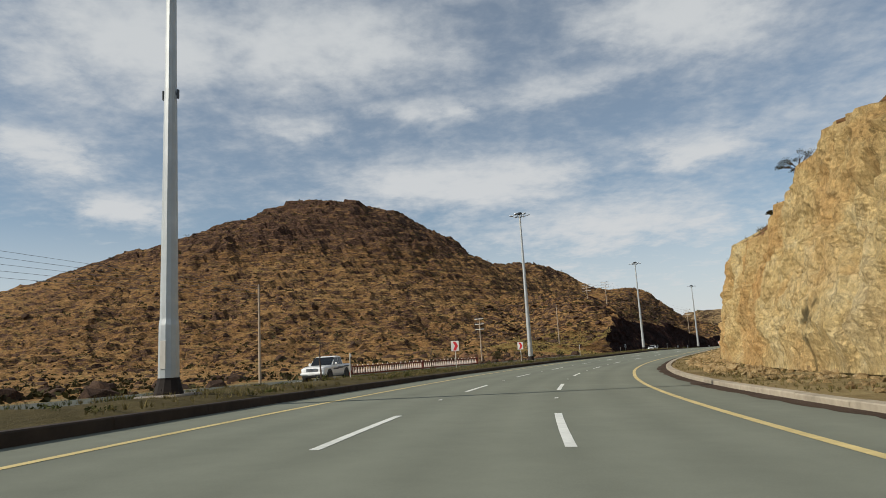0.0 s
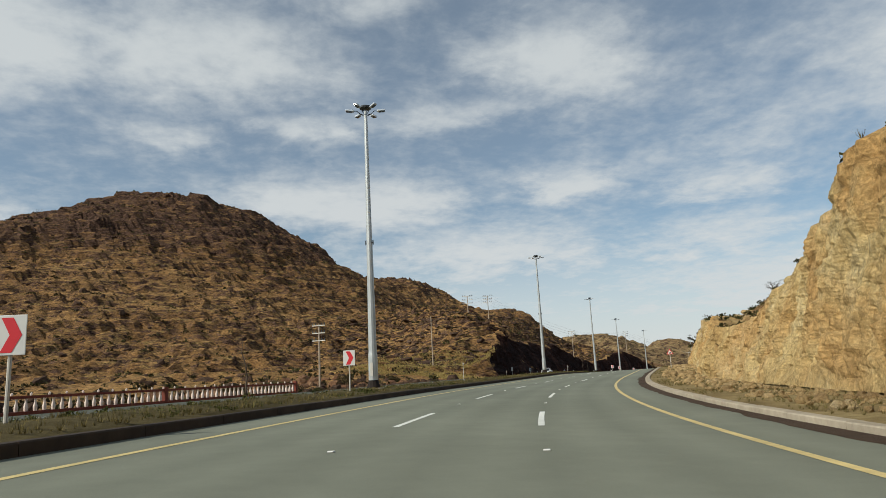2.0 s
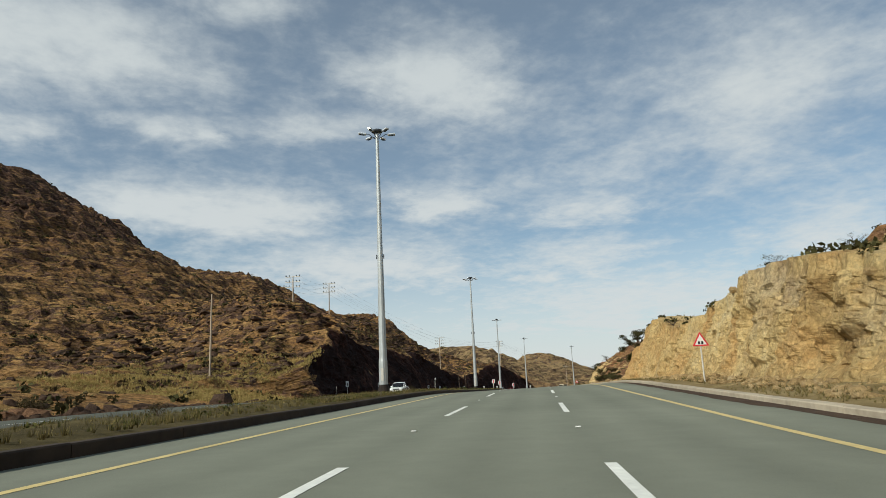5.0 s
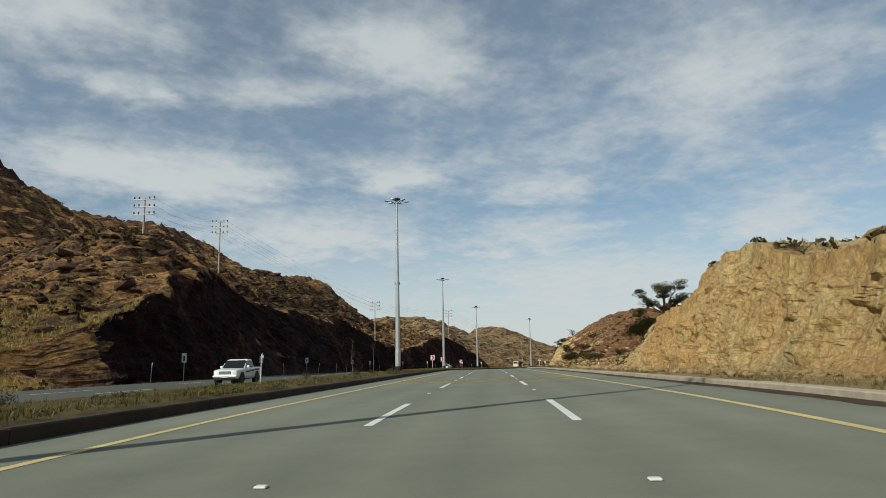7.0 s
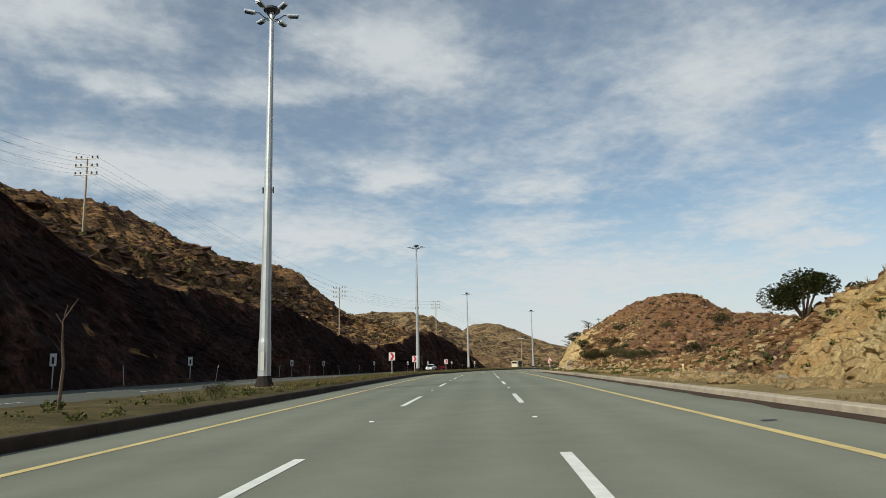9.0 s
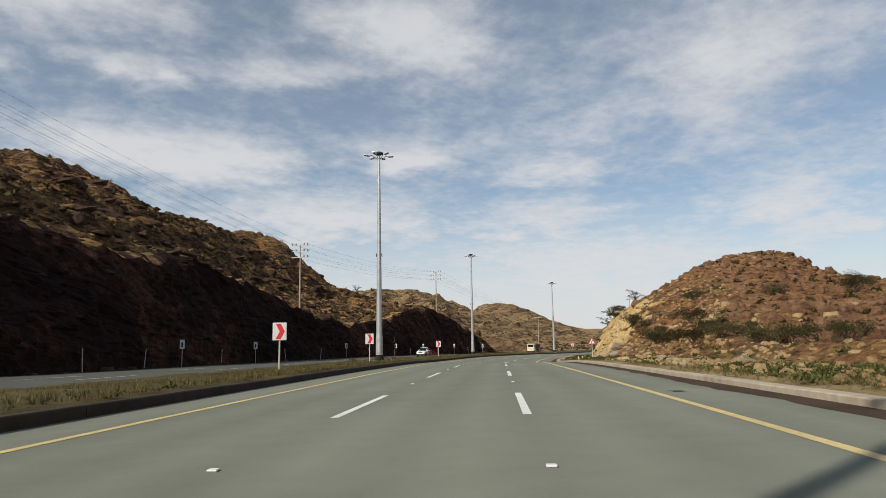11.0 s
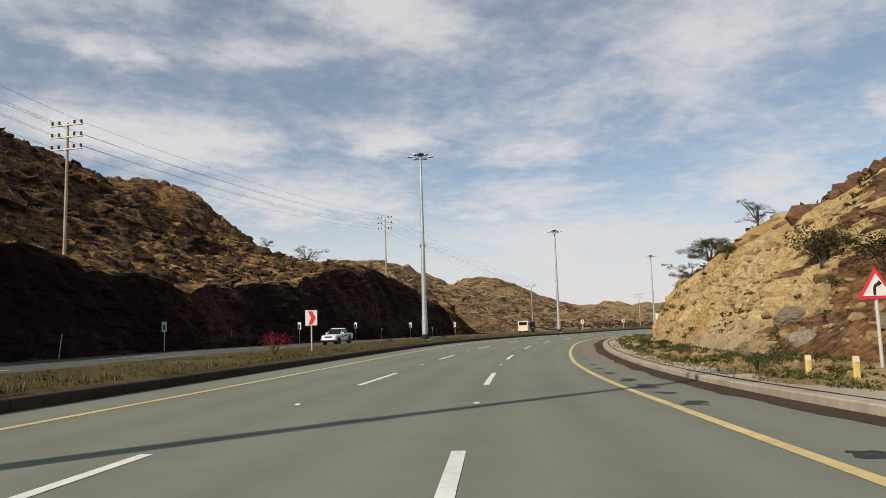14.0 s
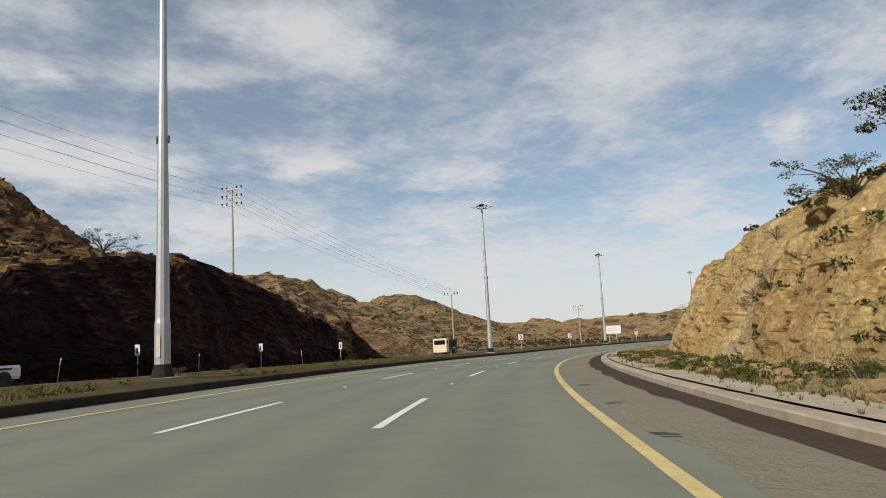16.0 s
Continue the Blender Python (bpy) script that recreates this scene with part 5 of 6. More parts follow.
def pickup(m):
    """Double-cab pickup; the nose points to local -y."""
    root = empty("pickup_truck", m, "white double-cab pickup with dark side stripes", "pickup", "oncoming pickups")
    bm = bmnew()
    loft(bm, [ring(-2.62, 0.66, 0.62, 0.98), ring(-2.54, 0.82, 0.52, 1.04), ring(-2.3, 0.90, 0.48, 1.10), ring(-1.7, 0.92, 0.46, 1.15), ring(-1.1, 0.92, 0.46, 1.19),
              ring(-0.9, 0.93, 0.46, 1.21), ring(0.95, 0.93, 0.46, 1.21)])
    part("body", bm, M_CAR_WHITE, root)
    bm = bmnew()
    loft(bm, [ring(0.99, 0.91, 0.54, 1.22), ring(2.52, 0.91, 0.54, 1.22), ring(2.6, 0.88, 0.58, 1.2)])
    bed = part("cargo_bed", bm, M_CAR_WHITE, root)
    bm = bmnew()
    bm_box(bm, (1.56, 1.45, 0.05), (0, 1.76, 1.205))
    part("bed_floor", bm, M_BLACK, bed)
    bm = bmnew()
    bm_box(bm, (1.7, 0.03, 0.5), (0, 2.6, 0.9), bevel=0.012)
    part("tailgate", bm, M_CAR_WHITE, bed)
    bm = bmnew()
    loft(bm, [[(-0.86, -1.12, 1.17), (0.86, -1.12, 1.17), (0.85, -1.08, 1.20), (-0.85, -1.08, 1.20)],
              [(-0.88, -0.72, 1.17), (0.88, -0.72, 1.17), (0.80, -0.68, 1.50), (-0.80, -0.68, 1.50)],
              [(-0.88, -0.34, 1.17), (0.88, -0.34, 1.17), (0.73, -0.26, 1.77), (-0.73, -0.26, 1.77)],
              [(-0.88, 0.2, 1.17), (0.88, 0.2, 1.17), (0.71, 0.2, 1.84), (-0.71, 0.2, 1.84)],
              [(-0.88, 0.72, 1.17), (0.88, 0.72, 1.17), (0.71, 0.66, 1.82), (-0.71, 0.66, 1.82)],
              [(-0.87, 0.97, 1.17), (0.87, 0.97, 1.17), (0.71, 0.84, 1.75), (-0.71, 0.84, 1.75)]])
    cab = part("cabin", bm, M_CAR_WHITE, root)
    bm = bmnew()
    loft(bm, [[(-0.78, -1.13, 1.215), (0.78, -1.13, 1.215), (0.78, -1.0, 1.2), (-0.78, -1.0, 1.2)],
              [(-0.74, -0.75, 1.515), (0.74, -0.75, 1.515), (0.74, -0.64, 1.48), (-0.74, -0.64, 1.48)],
              [(-0.67, -0.37, 1.755), (0.67, -0.37, 1.755), (0.67, -0.28, 1.72), (-0.67, -0.28, 1.72)]])
    part("windscreen", bm, M_GLASS, cab)
    bm = bmnew()
    loft(bm, [[(-0.70, 0.975, 1.28), (0.70, 0.975, 1.28), (0.70, 0.9, 1.28), (-0.70, 0.9, 1.28)], [(-0.64, 0.885, 1.68), (0.64, 0.885, 1.68), (0.64, 0.8, 1.68), (-0.64, 0.8, 1.68)]])
    part("rear_window", bm, M_GLASS, cab)
    for sx in (-1, 1):
        for y0, y1, lead in ((-0.62, 0.1, 0.26), (0.18, 0.8, 0.0)):
            bm = bmnew()
            q = [(sx * 0.888, y0 - lead, 1.22), (sx * 0.888, y1, 1.22), (sx * 0.762, y1 - 0.08, 1.72), (sx * 0.762, y0 + (0.16 if lead else 0.0), 1.72)]
            loft(bm, [q, [(x - sx * 0.06, y, z) for x, y, z in q]])
            part("side_window", bm, M_GLASS, cab)
        for y in (-0.55, 0.25):
            bm = bmnew()
            bm_box(bm, (0.03, 0.17, 0.035), (sx * 0.935, y + 0.5, 1.08), bevel=0.01)
            part("door_handle", bm, M_CHROME, root)
        bm = bmnew()
        bm_box(bm, (0.2, 0.11, 0.19), (sx * 1.0, -0.72, 1.28), bevel=0.035)
        part("mirror", bm, M_CAR_WHITE, cab)
        for k, (y, z, n) in enumerate(((-0.55, 0.93, 0.9), (0.35, 0.99, 1.0), (1.5, 1.05, 0.9))):
            bm = bmnew()
            bm_prism(bm, [(-n * 0.62, -0.05), (n * 0.45, -0.05), (n * 0.62, 0.06), (-n * 0.45, 0.06)], -0.005, 0.005)
            bmesh.ops.transform(bm, matrix=pose(sx * (0.938 if k < 2 else 0.918), y, z, 3, 0, 90), verts=bm.verts)
            part("side_stripe", bm, M_STRIPE, root)
        bm = bmnew()
        loft(bm, [[(sx * 0.42, -2.62, 0.86), (sx * 0.84, -2.5, 0.88), (sx * 0.86, -2.46, 1.02), (sx * 0.46, -2.58, 0.99)], [(sx * 0.42, -2.4, 0.86), (sx * 0.9, -2.2, 0.9), (sx * 0.9, -2.2, 1.05), (sx * 0.46, -2.36, 1.0)]])
        part("headlight", bm, M_LAMP, root)
        bm = bmnew()
        bm_box(bm, (0.13, 0.05, 0.34), (sx * 0.8, 2.6, 0.98), bevel=0.01)
        part("tail_light", bm, M_SIGN_RED, root)
        for y in (-1.68, 1.48):
            bm = bmnew()
            bm_tube(bm, [(sx * 0.70, y, 0.46), (sx * 0.936, y, 0.46)], [0.5, 0.5], 16)
            part("wheel_arch", bm, M_BLACK, root)
            wheel(root, sx * 0.82, y, 0.4, 0.27)
        bm = bmnew()
        bm_box(bm, (0.1, 1.9, 0.05), (sx * 0.95, -0.1, 0.44), bevel=0.015)
        part("side_step", bm, M_STEEL_DARK, root)
    bm = bmnew()
    bm_box(bm, (0.9, 0.07, 0.22), (0, -2.6, 0.9), bevel=0.025)
    grille = part("grille", bm, M_STEEL_DARK, root)
    for z in (0.86, 0.94):
        bm = bmnew()
        bm_box(bm, (0.84, 0.02, 0.03), (0, -2.64, z))
        part("bar", bm, M_CHROME, grille)
    bm = bmnew()
    bm_box(bm, (1.74, 0.24, 0.16), (0, -2.58, 0.66), bevel=0.05)
    bump_ = part("front_bumper", bm, M_CAR_WHITE, root)
    bm = bmnew()
    bm_box(bm, (1.5, 0.2, 0.16), (0, -2.56, 0.49), bevel=0.04)
    part("air_dam", bm, M_BLACK, bump_)
    bm = bmnew()
    bm_box(bm, (0.46, 0.02, 0.13), (0, -2.71, 0.64))
    part("plate_bar", bm, M_SIGN_WHITE, bump_)
    bm = bmnew()
    bm_box(bm, (1.6, 4.6, 0.14), (0, 0, 0.44))
    part("chassis", bm, M_BLACK, root)
    return root


pk = pickup(at_road(36.6, 17.6, 0.0, 2))
copy_thing(pk, at_road(195.3, 20.4, 0.0, 1))
copy_thing(pk, at_road(367.0, 23.3, 0.0, 2))


def tipper(m):
    root = empty("tipper_truck", m, "cream-cabbed truck with dark tipper body", "truck")
    bm = bmnew()
    loft(bm, [ring(-3.9, 1.1, 0.6, 2.0), ring(-3.85, 1.2, 0.5, 2.75), ring(-2.3, 1.2, 0.5, 2.85), ring(-2.2, 1.15, 0.5, 2.8)])
    cab = part("cab", bm, M_CREAM, root)
    bm = bmnew()
    bm_box(bm, (1.9, 0.06, 0.75), (0, -3.9, 2.2), bevel=0.02)
    part("windscreen", bm, M_GLASS, cab)
    for sx in (-1, 1):
        bm = bmnew()
        bm_box(bm, (0.04, 0.8, 0.6), (sx * 1.2, -3.2, 2.2))
        part("side_window", bm, M_GLASS, cab)
        bm = bmnew()
        bm_box(bm, (0.3, 0.08, 0.2), (sx * 0.85, -3.94, 1.0), bevel=0.02)
        part("headlight", bm, M_LAMP, cab)
        for y in (-3.0, 1.6, 2.8):
            wheel(root, sx * 1.0, y, 0.5, 0.35)
    bm = bmnew()
    bm_box(bm, (2.1, 0.1, 0.3), (0, -3.95, 0.65), bevel=0.03)
    part("bumper", bm, M_CREAM, root)
    bm = bmnew()
    loft(bm, [[(-1.0, -2.0, 1.2), (1.0, -2.0, 1.2), (1.25, -2.0, 2.6), (-1.25, -2.0, 2.6)], [(-1.0, 3.6, 1.2), (1.0, 3.6, 1.2), (1.25, 3.9, 2.6), (-1.25, 3.9, 2.6)]])
    body = part("tipper_body", bm, M_TANK, root)
    for k in range(6):
        for sx in (-1, 1):
            bm = bmnew()
            bm_box(bm, (0.06, 0.08, 1.35), (sx * 1.18, -1.7 + k * 1.05, 1.92), bevel=0.01)
            part("rib", bm, M_TANK, body)
    bm = bmnew()
    bm_box(bm, (0.9, 7.4, 0.25), (0, -0.1, 0.95))
    part("chassis", bm, M_BLACK, root)
    return root


tipper(at_road(450.0, 27.0, 0.0, 10))


# ---- trees and bushes ----
def leaf_cloud(centres, radii, n, size, r, flat=0.6):
    """Small leaf cards in clumps. Returns vertices and faces."""
    V, F = [], []
    for i in range(n):
        k = r.randrange(len(centres))
        c, rad = centres[k], radii[k]
        while True:
            p = Vector((r.uniform(-1, 1), r.uniform(-1, 1), r.uniform(-1, 1)))
            if p.length < 1:
                break
        p = Vector(c) + Vector((p.x * rad, p.y * rad, p.z * rad * flat))
        a = Vector((r.gauss(0, 1), r.gauss(0, 1), r.gauss(0, 1))).normalized()
        b = a.orthogonal().normalized()
        q = r.uniform(0.6, 1.4) * size
        b0 = len(V)
        V += [tuple(p - a * q), tuple(p + b * q * 0.45), tuple(p + a * q), tuple(p - b * q * 0.45)]
        F.append((b0, b0 + 1, b0 + 2, b0 + 3))
    return V, F


def acacia(pos, h, spread, seed, leaves=900, leaf=M_LEAF, name="acacia_tree", label="flat-topped acacia tree with dark sparse foliage", lean=(0, 0), group="trees on the slopes", turn=0):
    r = random.Random(seed)
    root = empty(name, pose(pos.x, pos.y, pos.z, 0, 0, turn), label, "tree", group)
    bm = bmnew()
    top = Vector((lean[0] * h * 0.5, lean[1] * h * 0.5, h * 0.22))
    bm_tube(bm, [(0, 0, -0.25), (top.x * 0.4 + 0.03, top.y * 0.4, h * 0.12), tuple(top)], [0.05 * h, 0.04 * h, 0.034 * h], 7)
    cs, rs = [], []
    for k in range(13):
        a = k * 2.4 + r.uniform(-0.5, 0.5)
        up = r.uniform(0.15, 1.0)
        d = r.uniform(0.3, 1.0) * spread * (0.5 if up > 0.5 else 0.42)
        e = Vector((top.x + lean[0] * h + d * math.cos(a), top.y + lean[1] * h + d * math.sin(a), h * (0.1 + 0.8 * up)))
        mid = top.lerp(e, 0.5) + Vector((0, 0, r.uniform(-0.02, 0.14) * h))
        bm_tube(bm, [tuple(top - Vector((0, 0, r.uniform(0, 0.08) * h))), tuple(mid), tuple(e)], [0.02 * h, 0.013 * h, 0.005 * h], 5)
        cs.append(e)
        rs.append(spread * r.uniform(0.09, 0.17))
        for q in range(2):
            f = e + Vector((r.uniform(-1, 1), r.uniform(-1, 1), r.uniform(-0.4, 0.35))) * spread * 0.15
            bm_tube(bm, [tuple(mid), tuple(f)], [0.008 * h, 0.003 * h], 4)
            cs.append(f)
            rs.append(spread * r.uniform(0.06, 0.11))
    part("trunk", bm, M_BARK, root)
    V, F = leaf_cloud(cs, rs, int(leaves * 3.2), 0.0145 * spread, r, 0.5)
    crown = mesh_object("crown", V, F, [leaf])
    crown.parent = root
    return root


def bush(pos, h, w, seed, leaf=M_LEAF, leaves=420, name="thorn_bush", label="low dark thorny bush on the dry slope", group="bushes"):
    r = random.Random(seed)
    root = empty(name, pose(pos.x, pos.y, pos.z, 0, 0, r.uniform(0, 360)), label, "bush", group)
    bm = bmnew()
    cs, rs = [], []
    for k in range(7):
        a = k * 0.9 + r.uniform(-0.3, 0.3)
        d = r.uniform(0.1, 0.42) * w
        e = Vector((d * math.cos(a), d * math.sin(a), h * r.uniform(0.45, 0.85)))
        bm_tube(bm, [(0, 0, -0.1), tuple(e * 0.5 + Vector((0, 0, 0.1 * h))), tuple(e)], [0.03 * h, 0.02 * h, 0.006 * h], 5)
        cs.append(e * 0.9)
        rs.append(r.uniform(0.2, 0.32) * w * 0.85)
    part("branchwork", bm, M_BARK, root)
    V, F = leaf_cloud(cs, rs, int(leaves * 5.0), 0.018 * max(w, 1.0), r, 0.75 * h / w * 1.6)
    o = mesh_object("foliage", V, F, [leaf])
    o.parent = root
    return root


acacia(on_slope(209.9, -14.9, 0.3), 4.1, 5.8, 11, 3200, label="spreading flat-topped acacia at the top of the cutting")
bush(on_slope(230.0, -17.7), 3.0, 5.0, 12, M_LEAF_GREEN, 1500, "green_bush", "dense green bush at the top of the cutting")
acacia(on_slope(30.4, -13.6, 0.35), 1.5, 2.0, 13, 900, lean=(-0.25, -0.1), label="small leaning thorn tree on the cliff edge")
for i, (s, l, h, w) in enumerate(((125.4, -16.4, 1.6, 2.6), (134.0, -21.0, 1.8, 2.4), (129.0, -25.0, 2.2, 2.6), (166.0, -17.0, 1.4, 2.2), (112.0, -15.5, 1.2, 1.8), (88.0, -16.0, 1.3, 2.0),
                                  (182.0, -13.9, 1.0, 1.6), (176.5, -15.8, 1.3, 2.2), (147.0, -13.8, 1.0, 2.2), (179.0, -32.0, 2.2, 3.2), (177.0, -25.0, 1.6, 2.6), (168.0, -33.0, 2.0, 3.4), (174.0, -29.0, 1.4, 2.0))):
    acacia(on_slope(s, l * 1.08), h, w, 20 + i, 320)
for i, (s, l, h, w, n) in enumerate(((362.2, -16.3, 2.9, 5.2, 2000), (357.1, -19.6, 2.6, 3.2, 800), (366.0, -14.9, 2.1, 4.0, 1100), (359.0, -17.2, 1.3, 1.7, 260), (369.0, -12.6, 1.0, 1.5, 300), (402.0, -13.8, 1.5, 1.7, 300), (372.0, -14.0, 0.9, 1.2, 160))):
    acacia(on_slope(s, l), h, w, 40 + i, n)
FOOT = [(104.0, 39.0, 1.7, 3.6), (108.5, 42.5, 1.9, 4.0), (114.0, 38.0, 1.6, 3.2), (118.0, 44.0, 2.0, 4.4), (124.0, 47.0, 1.8, 3.8), (133.0, 41.0, 1.6, 3.4), (141.0, 45.0, 1.8, 3.8), (150.0, 40.0, 1.5, 3.0)]
for i, (s, l, h, w) in enumerate(FOOT):
    bush(on_slope(s, l), h, w, 270 + i, M_LEAF_DRY, 300, label="dusty olive bush at the foot of the mountain")
BUSHES = [(351.3, -14.9, 1.5, 2.6), (331.0, -17.5, 2.3, 4.0), (312.0, -16.3, 2.2, 4.8), (305.5, -16.0, 1.8, 3.6), (311.0, -19.6, 2.1, 4.8), (296.0, -16.2, 1.7, 4.2), (290.5, -17.0, 1.6, 3.8), (283.0, -17.0, 1.7, 3.6),
          (277.5, -17.2, 1.5, 3.4), (336.6, -16.7, 2.5, 4.2), (270.2, -16.9, 1.4, 2.8), (320.4, -40.0, 3.0, 5.0), (317.0, -30.0, 1.8, 3.0), (325.0, -23.0, 1.8, 3.2), (255.0, -18.0, 1.2, 2.2), (262.0, -19.5, 1.2, 2.2),
          (300.5, -18.5, 1.5, 3.0), (318.0, -17.6, 1.4, 2.6)]
for i, (s, l, h, w) in enumerate(BUSHES):
    bush(on_slope(s, l * 1.07), h, w, 60 + i)
for i, (s, l, h, w) in enumerate(((317.8, -8.2, 0.6, 1.0), (326.0, -9.8, 0.6, 1.1), (335.8, -10.0, 0.6, 1.0), (355.0, -9.6, 0.7, 1.2), (347.8, -9.4, 0.6, 1.1), (333.4, -9.2, 0.7, 0.9), (343.0, -9.8, 0.7, 1.3), (351.5, -9.2, 0.6, 1.2),
                                  (322.0, -10.3, 0.8, 1.4), (310.0, -10.5, 0.7, 1.2), (303.0, -10.8, 0.5, 1.1), (296.0, -10.4, 0.5, 1.0))):
    bush(on_road(s, l, 0.2), h, w, 90 + i, M_LEAF_GREEN, 260, "verge_bush", "small green shrub in the roadside verge", "verge shrubs")
for i, (s, l, h, w) in enumerate(((409.0, 56.0, 3.6, 7.0), (406.0, 63.0, 2.2, 3.4), (414.0, 50.0, 1.7, 2.6), (404.5, 46.5, 1.5, 2.6))):
    acacia(on_slope(s, l), h, w, 120 + i, 420, M_LEAF_DRY, label="sparse pale acacia on the ridge")


CREST = [(232.7, 272.0, 2.6, 4.0), (241.0, 269.0, 2.2, 3.2), (254.5, 263.0, 2.8, 4.2), (259.0, 259.0, 2.2, 3.0), (269.1, 250.0, 2.4, 3.4), (280.0, 244.0, 2.0, 3.0), (290.3, 238.0, 2.4, 3.2),
         (356.0, 172.0, 2.2, 3.0), (372.0, 178.0, 2.0, 3.0), (393.0, 175.0, 2.2, 3.2), (405.0, 168.0, 2.0, 2.8)]
for i, (s, l, h, w) in enumerate(CREST):
    acacia(on_slope(s, l), h, w, 140 + i, 160, M_LEAF_DRY, label="small wind-shaped thorn tree on the mountain crest", group="trees on the crest")


# ---- single rocks on the east slope, a post at the cliff's edge ----
def rock(pos, size, seed, mat, label):
    """A weathered boulder: a ball cut by random planes, then roughened."""
    r = np.random.RandomState(seed)
    bm = bmnew()
    bmesh.ops.create_icosphere(bm, subdivisions=4, radius=1.0)
    cuts = r.normal(size=(16, 3))
    cuts /= np.linalg.norm(cuts, axis=1)[:, None]
    depth = r.uniform(0.6, 0.95, 16)
    co = np.array([v.co[:] for v in bm.verts])
    k = np.maximum((co @ cuts.T) / depth, 1.0).max(1)
    co = co / k[:, None]
    co = co * (1 + 0.07 * fbm(co[:, 0] * 3 + seed, co[:, 1] * 3, co[:, 2] * 3, 3))[:, None] * np.asarray(size)
    for v, c in zip(bm.verts, co):
        v.co = c
    me = bpy.data.meshes.new("boulder")
    bm.to_mesh(me)
    bm.free()
    me.materials.append(mat)
    o = new("boulder", me)
    o.matrix_basis = pose(pos.x, pos.y, pos.z, r.uniform(-10, 10), r.uniform(-10, 10), r.uniform(0, 360))
    tagged(o, label, "boulder", "boulders on the slope")


for i, (s, l, sz) in enumerate(((336.5, -13.2, 0.5), (340.0, -12.4, 0.45), (334.5, -15.4, 1.25), (331.0, -14.6, 0.9), (326.0, -16.0, 0.6), (319.0, -15.0, 0.5), (308.0, -15.5, 0.6), (297.0, -14.5, 0.7),
                                (291.0, -14.0, 0.5), (284.0, -14.6, 0.6), (276.0, -14.8, 0.8), (243.0, -14.0, 0.5), (236.0, -13.2, 0.6), (229.0, -12.6, 0.45), (221.0, -12.2, 0.5))):
    rock(on_slope(s, l, 0.15 * sz), (sz, sz * 0.85, sz * 0.75), 300 + i, M_STONE_PALE, "pale weathered boulder on the dry slope")
q = on_slope(363.8, -14.2, 0.0)
copy_thing(yp, pose(q.x, q.y, q.z, 0, 6, heading(364)))


def sapling(pos, h, seed):
    r = random.Random(seed)
    root = empty("bare_sapling", pose(pos.x, pos.y, pos.z, 0, 0, r.uniform(0, 360)), "thin bare young tree planted in the median", "sapling", "saplings in the median")
    bm = bmnew()
    pts = [(0, 0, -0.2)]
    for k in range(1, 6):
        pts.append((r.uniform(-0.05, 0.05) * k, r.uniform(-0.05, 0.05) * k, h * k / 5))
    bm_tube(bm, pts, [0.05, 0.045, 0.04, 0.03, 0.02, 0.01], 6)
    for k in range(5):
        z = h * r.uniform(0.45, 0.9)
        a = r.uniform(0, 6.28)
        bm_tube(bm, [(0, 0, z), (0.3 * math.cos(a), 0.3 * math.sin(a), z + 0.35)], [0.014, 0.005], 4)
    part("trunk", bm, M_BARK, root)
    V, F = leaf_cloud([Vector((0, 0, 0.15)), Vector((0.15, 0.1, 0.2))], [0.3, 0.25], 60, 0.07, r, 0.7)
    o = mesh_object("sprout_clump", V, F, [M_GRASS])
    o.parent = root


for i, (s, l, h) in enumerate(((26.0, 13.0, 2.6), (46.0, 12.7, 2.4), (64.0, 12.8, 2.6), (196.6, 12.0, 2.9), (207.0, 12.3, 3.0), (309.0, 12.8, 2.8))):
    sapling(on_road(s, l, 0.36), h, 200 + i)
bush(on_road(329.6, 11.9, 0.36), 1.3, 1.9, 230, M_LEAF_RED, 170, "blossom_bush", "crimson flowering shrub in the median", "median shrubs")
for i, (s, l) in enumerate(((160, 11.9), (186, 12.6), (193, 11.0), (215, 11.5), (218, 12.4), (300, 12.2), (283, 11.6), (352, 11.8), (371, 11.9), (367, 12.5), (70, 12.0), (96, 12.4), (121, 11.8), (136, 12.6))):
    bush(on_road(s, l, 0.36), 0.5, 0.9, 240 + i, M_LEAF_GREEN if i % 3 else M_LEAF_DRY, 160, "median_shrub", "small dusty shrub in the median strip", "median shrubs")


# ---- scrub, stones and grass: what nobody could count ----
def scatter_points(grid, n, seed, j0, j1, s_lo, s_hi, keep=None):
    """Points on a hillside sheet: places, and the sheet's row and chainage."""
    r = np.random.RandomState(seed)
    gs, L, Z, lf, dt = grid
    cols = np.where((gs > s_lo) & (gs < s_hi))[0]
    i = cols[r.randint(0, len(cols) - 1, n * 3)]
    j = r.randint(j0, min(j1, L.shape[1] - 1), n * 3)
    w = abs(L[i, j + 1] - L[i, j]) * (gs[i + 1] - gs[i])
    ok = r.rand(n * 3) < w / np.percentile(w, 97)
    i, j = i[ok][:n], j[ok][:n]
    u, v = r.rand(len(i)), r.rand(len(i))
    s = gs[i] + u * (gs[i + 1] - gs[i])
    a = L[i, j] * (1 - u) + L[i + 1, j] * u
    b = L[i, j + 1] * (1 - u) + L[i + 1, j + 1] * u
    l = a + (b - a) * v
    za = Z[i, j] * (1 - u) + Z[i + 1, j] * u
    zb = Z[i, j + 1] * (1 - u) + Z[i + 1, j + 1] * u
    z = za + (zb - za) * v
    x, y = road_xy(s, l)
    return np.stack([x, y, z], 1), s, l


def stuff(name, label, V, F, mat, category):
    o = mesh_object(name, V, F, [mat])
    return tagged(o, label, category, kind="stuff")


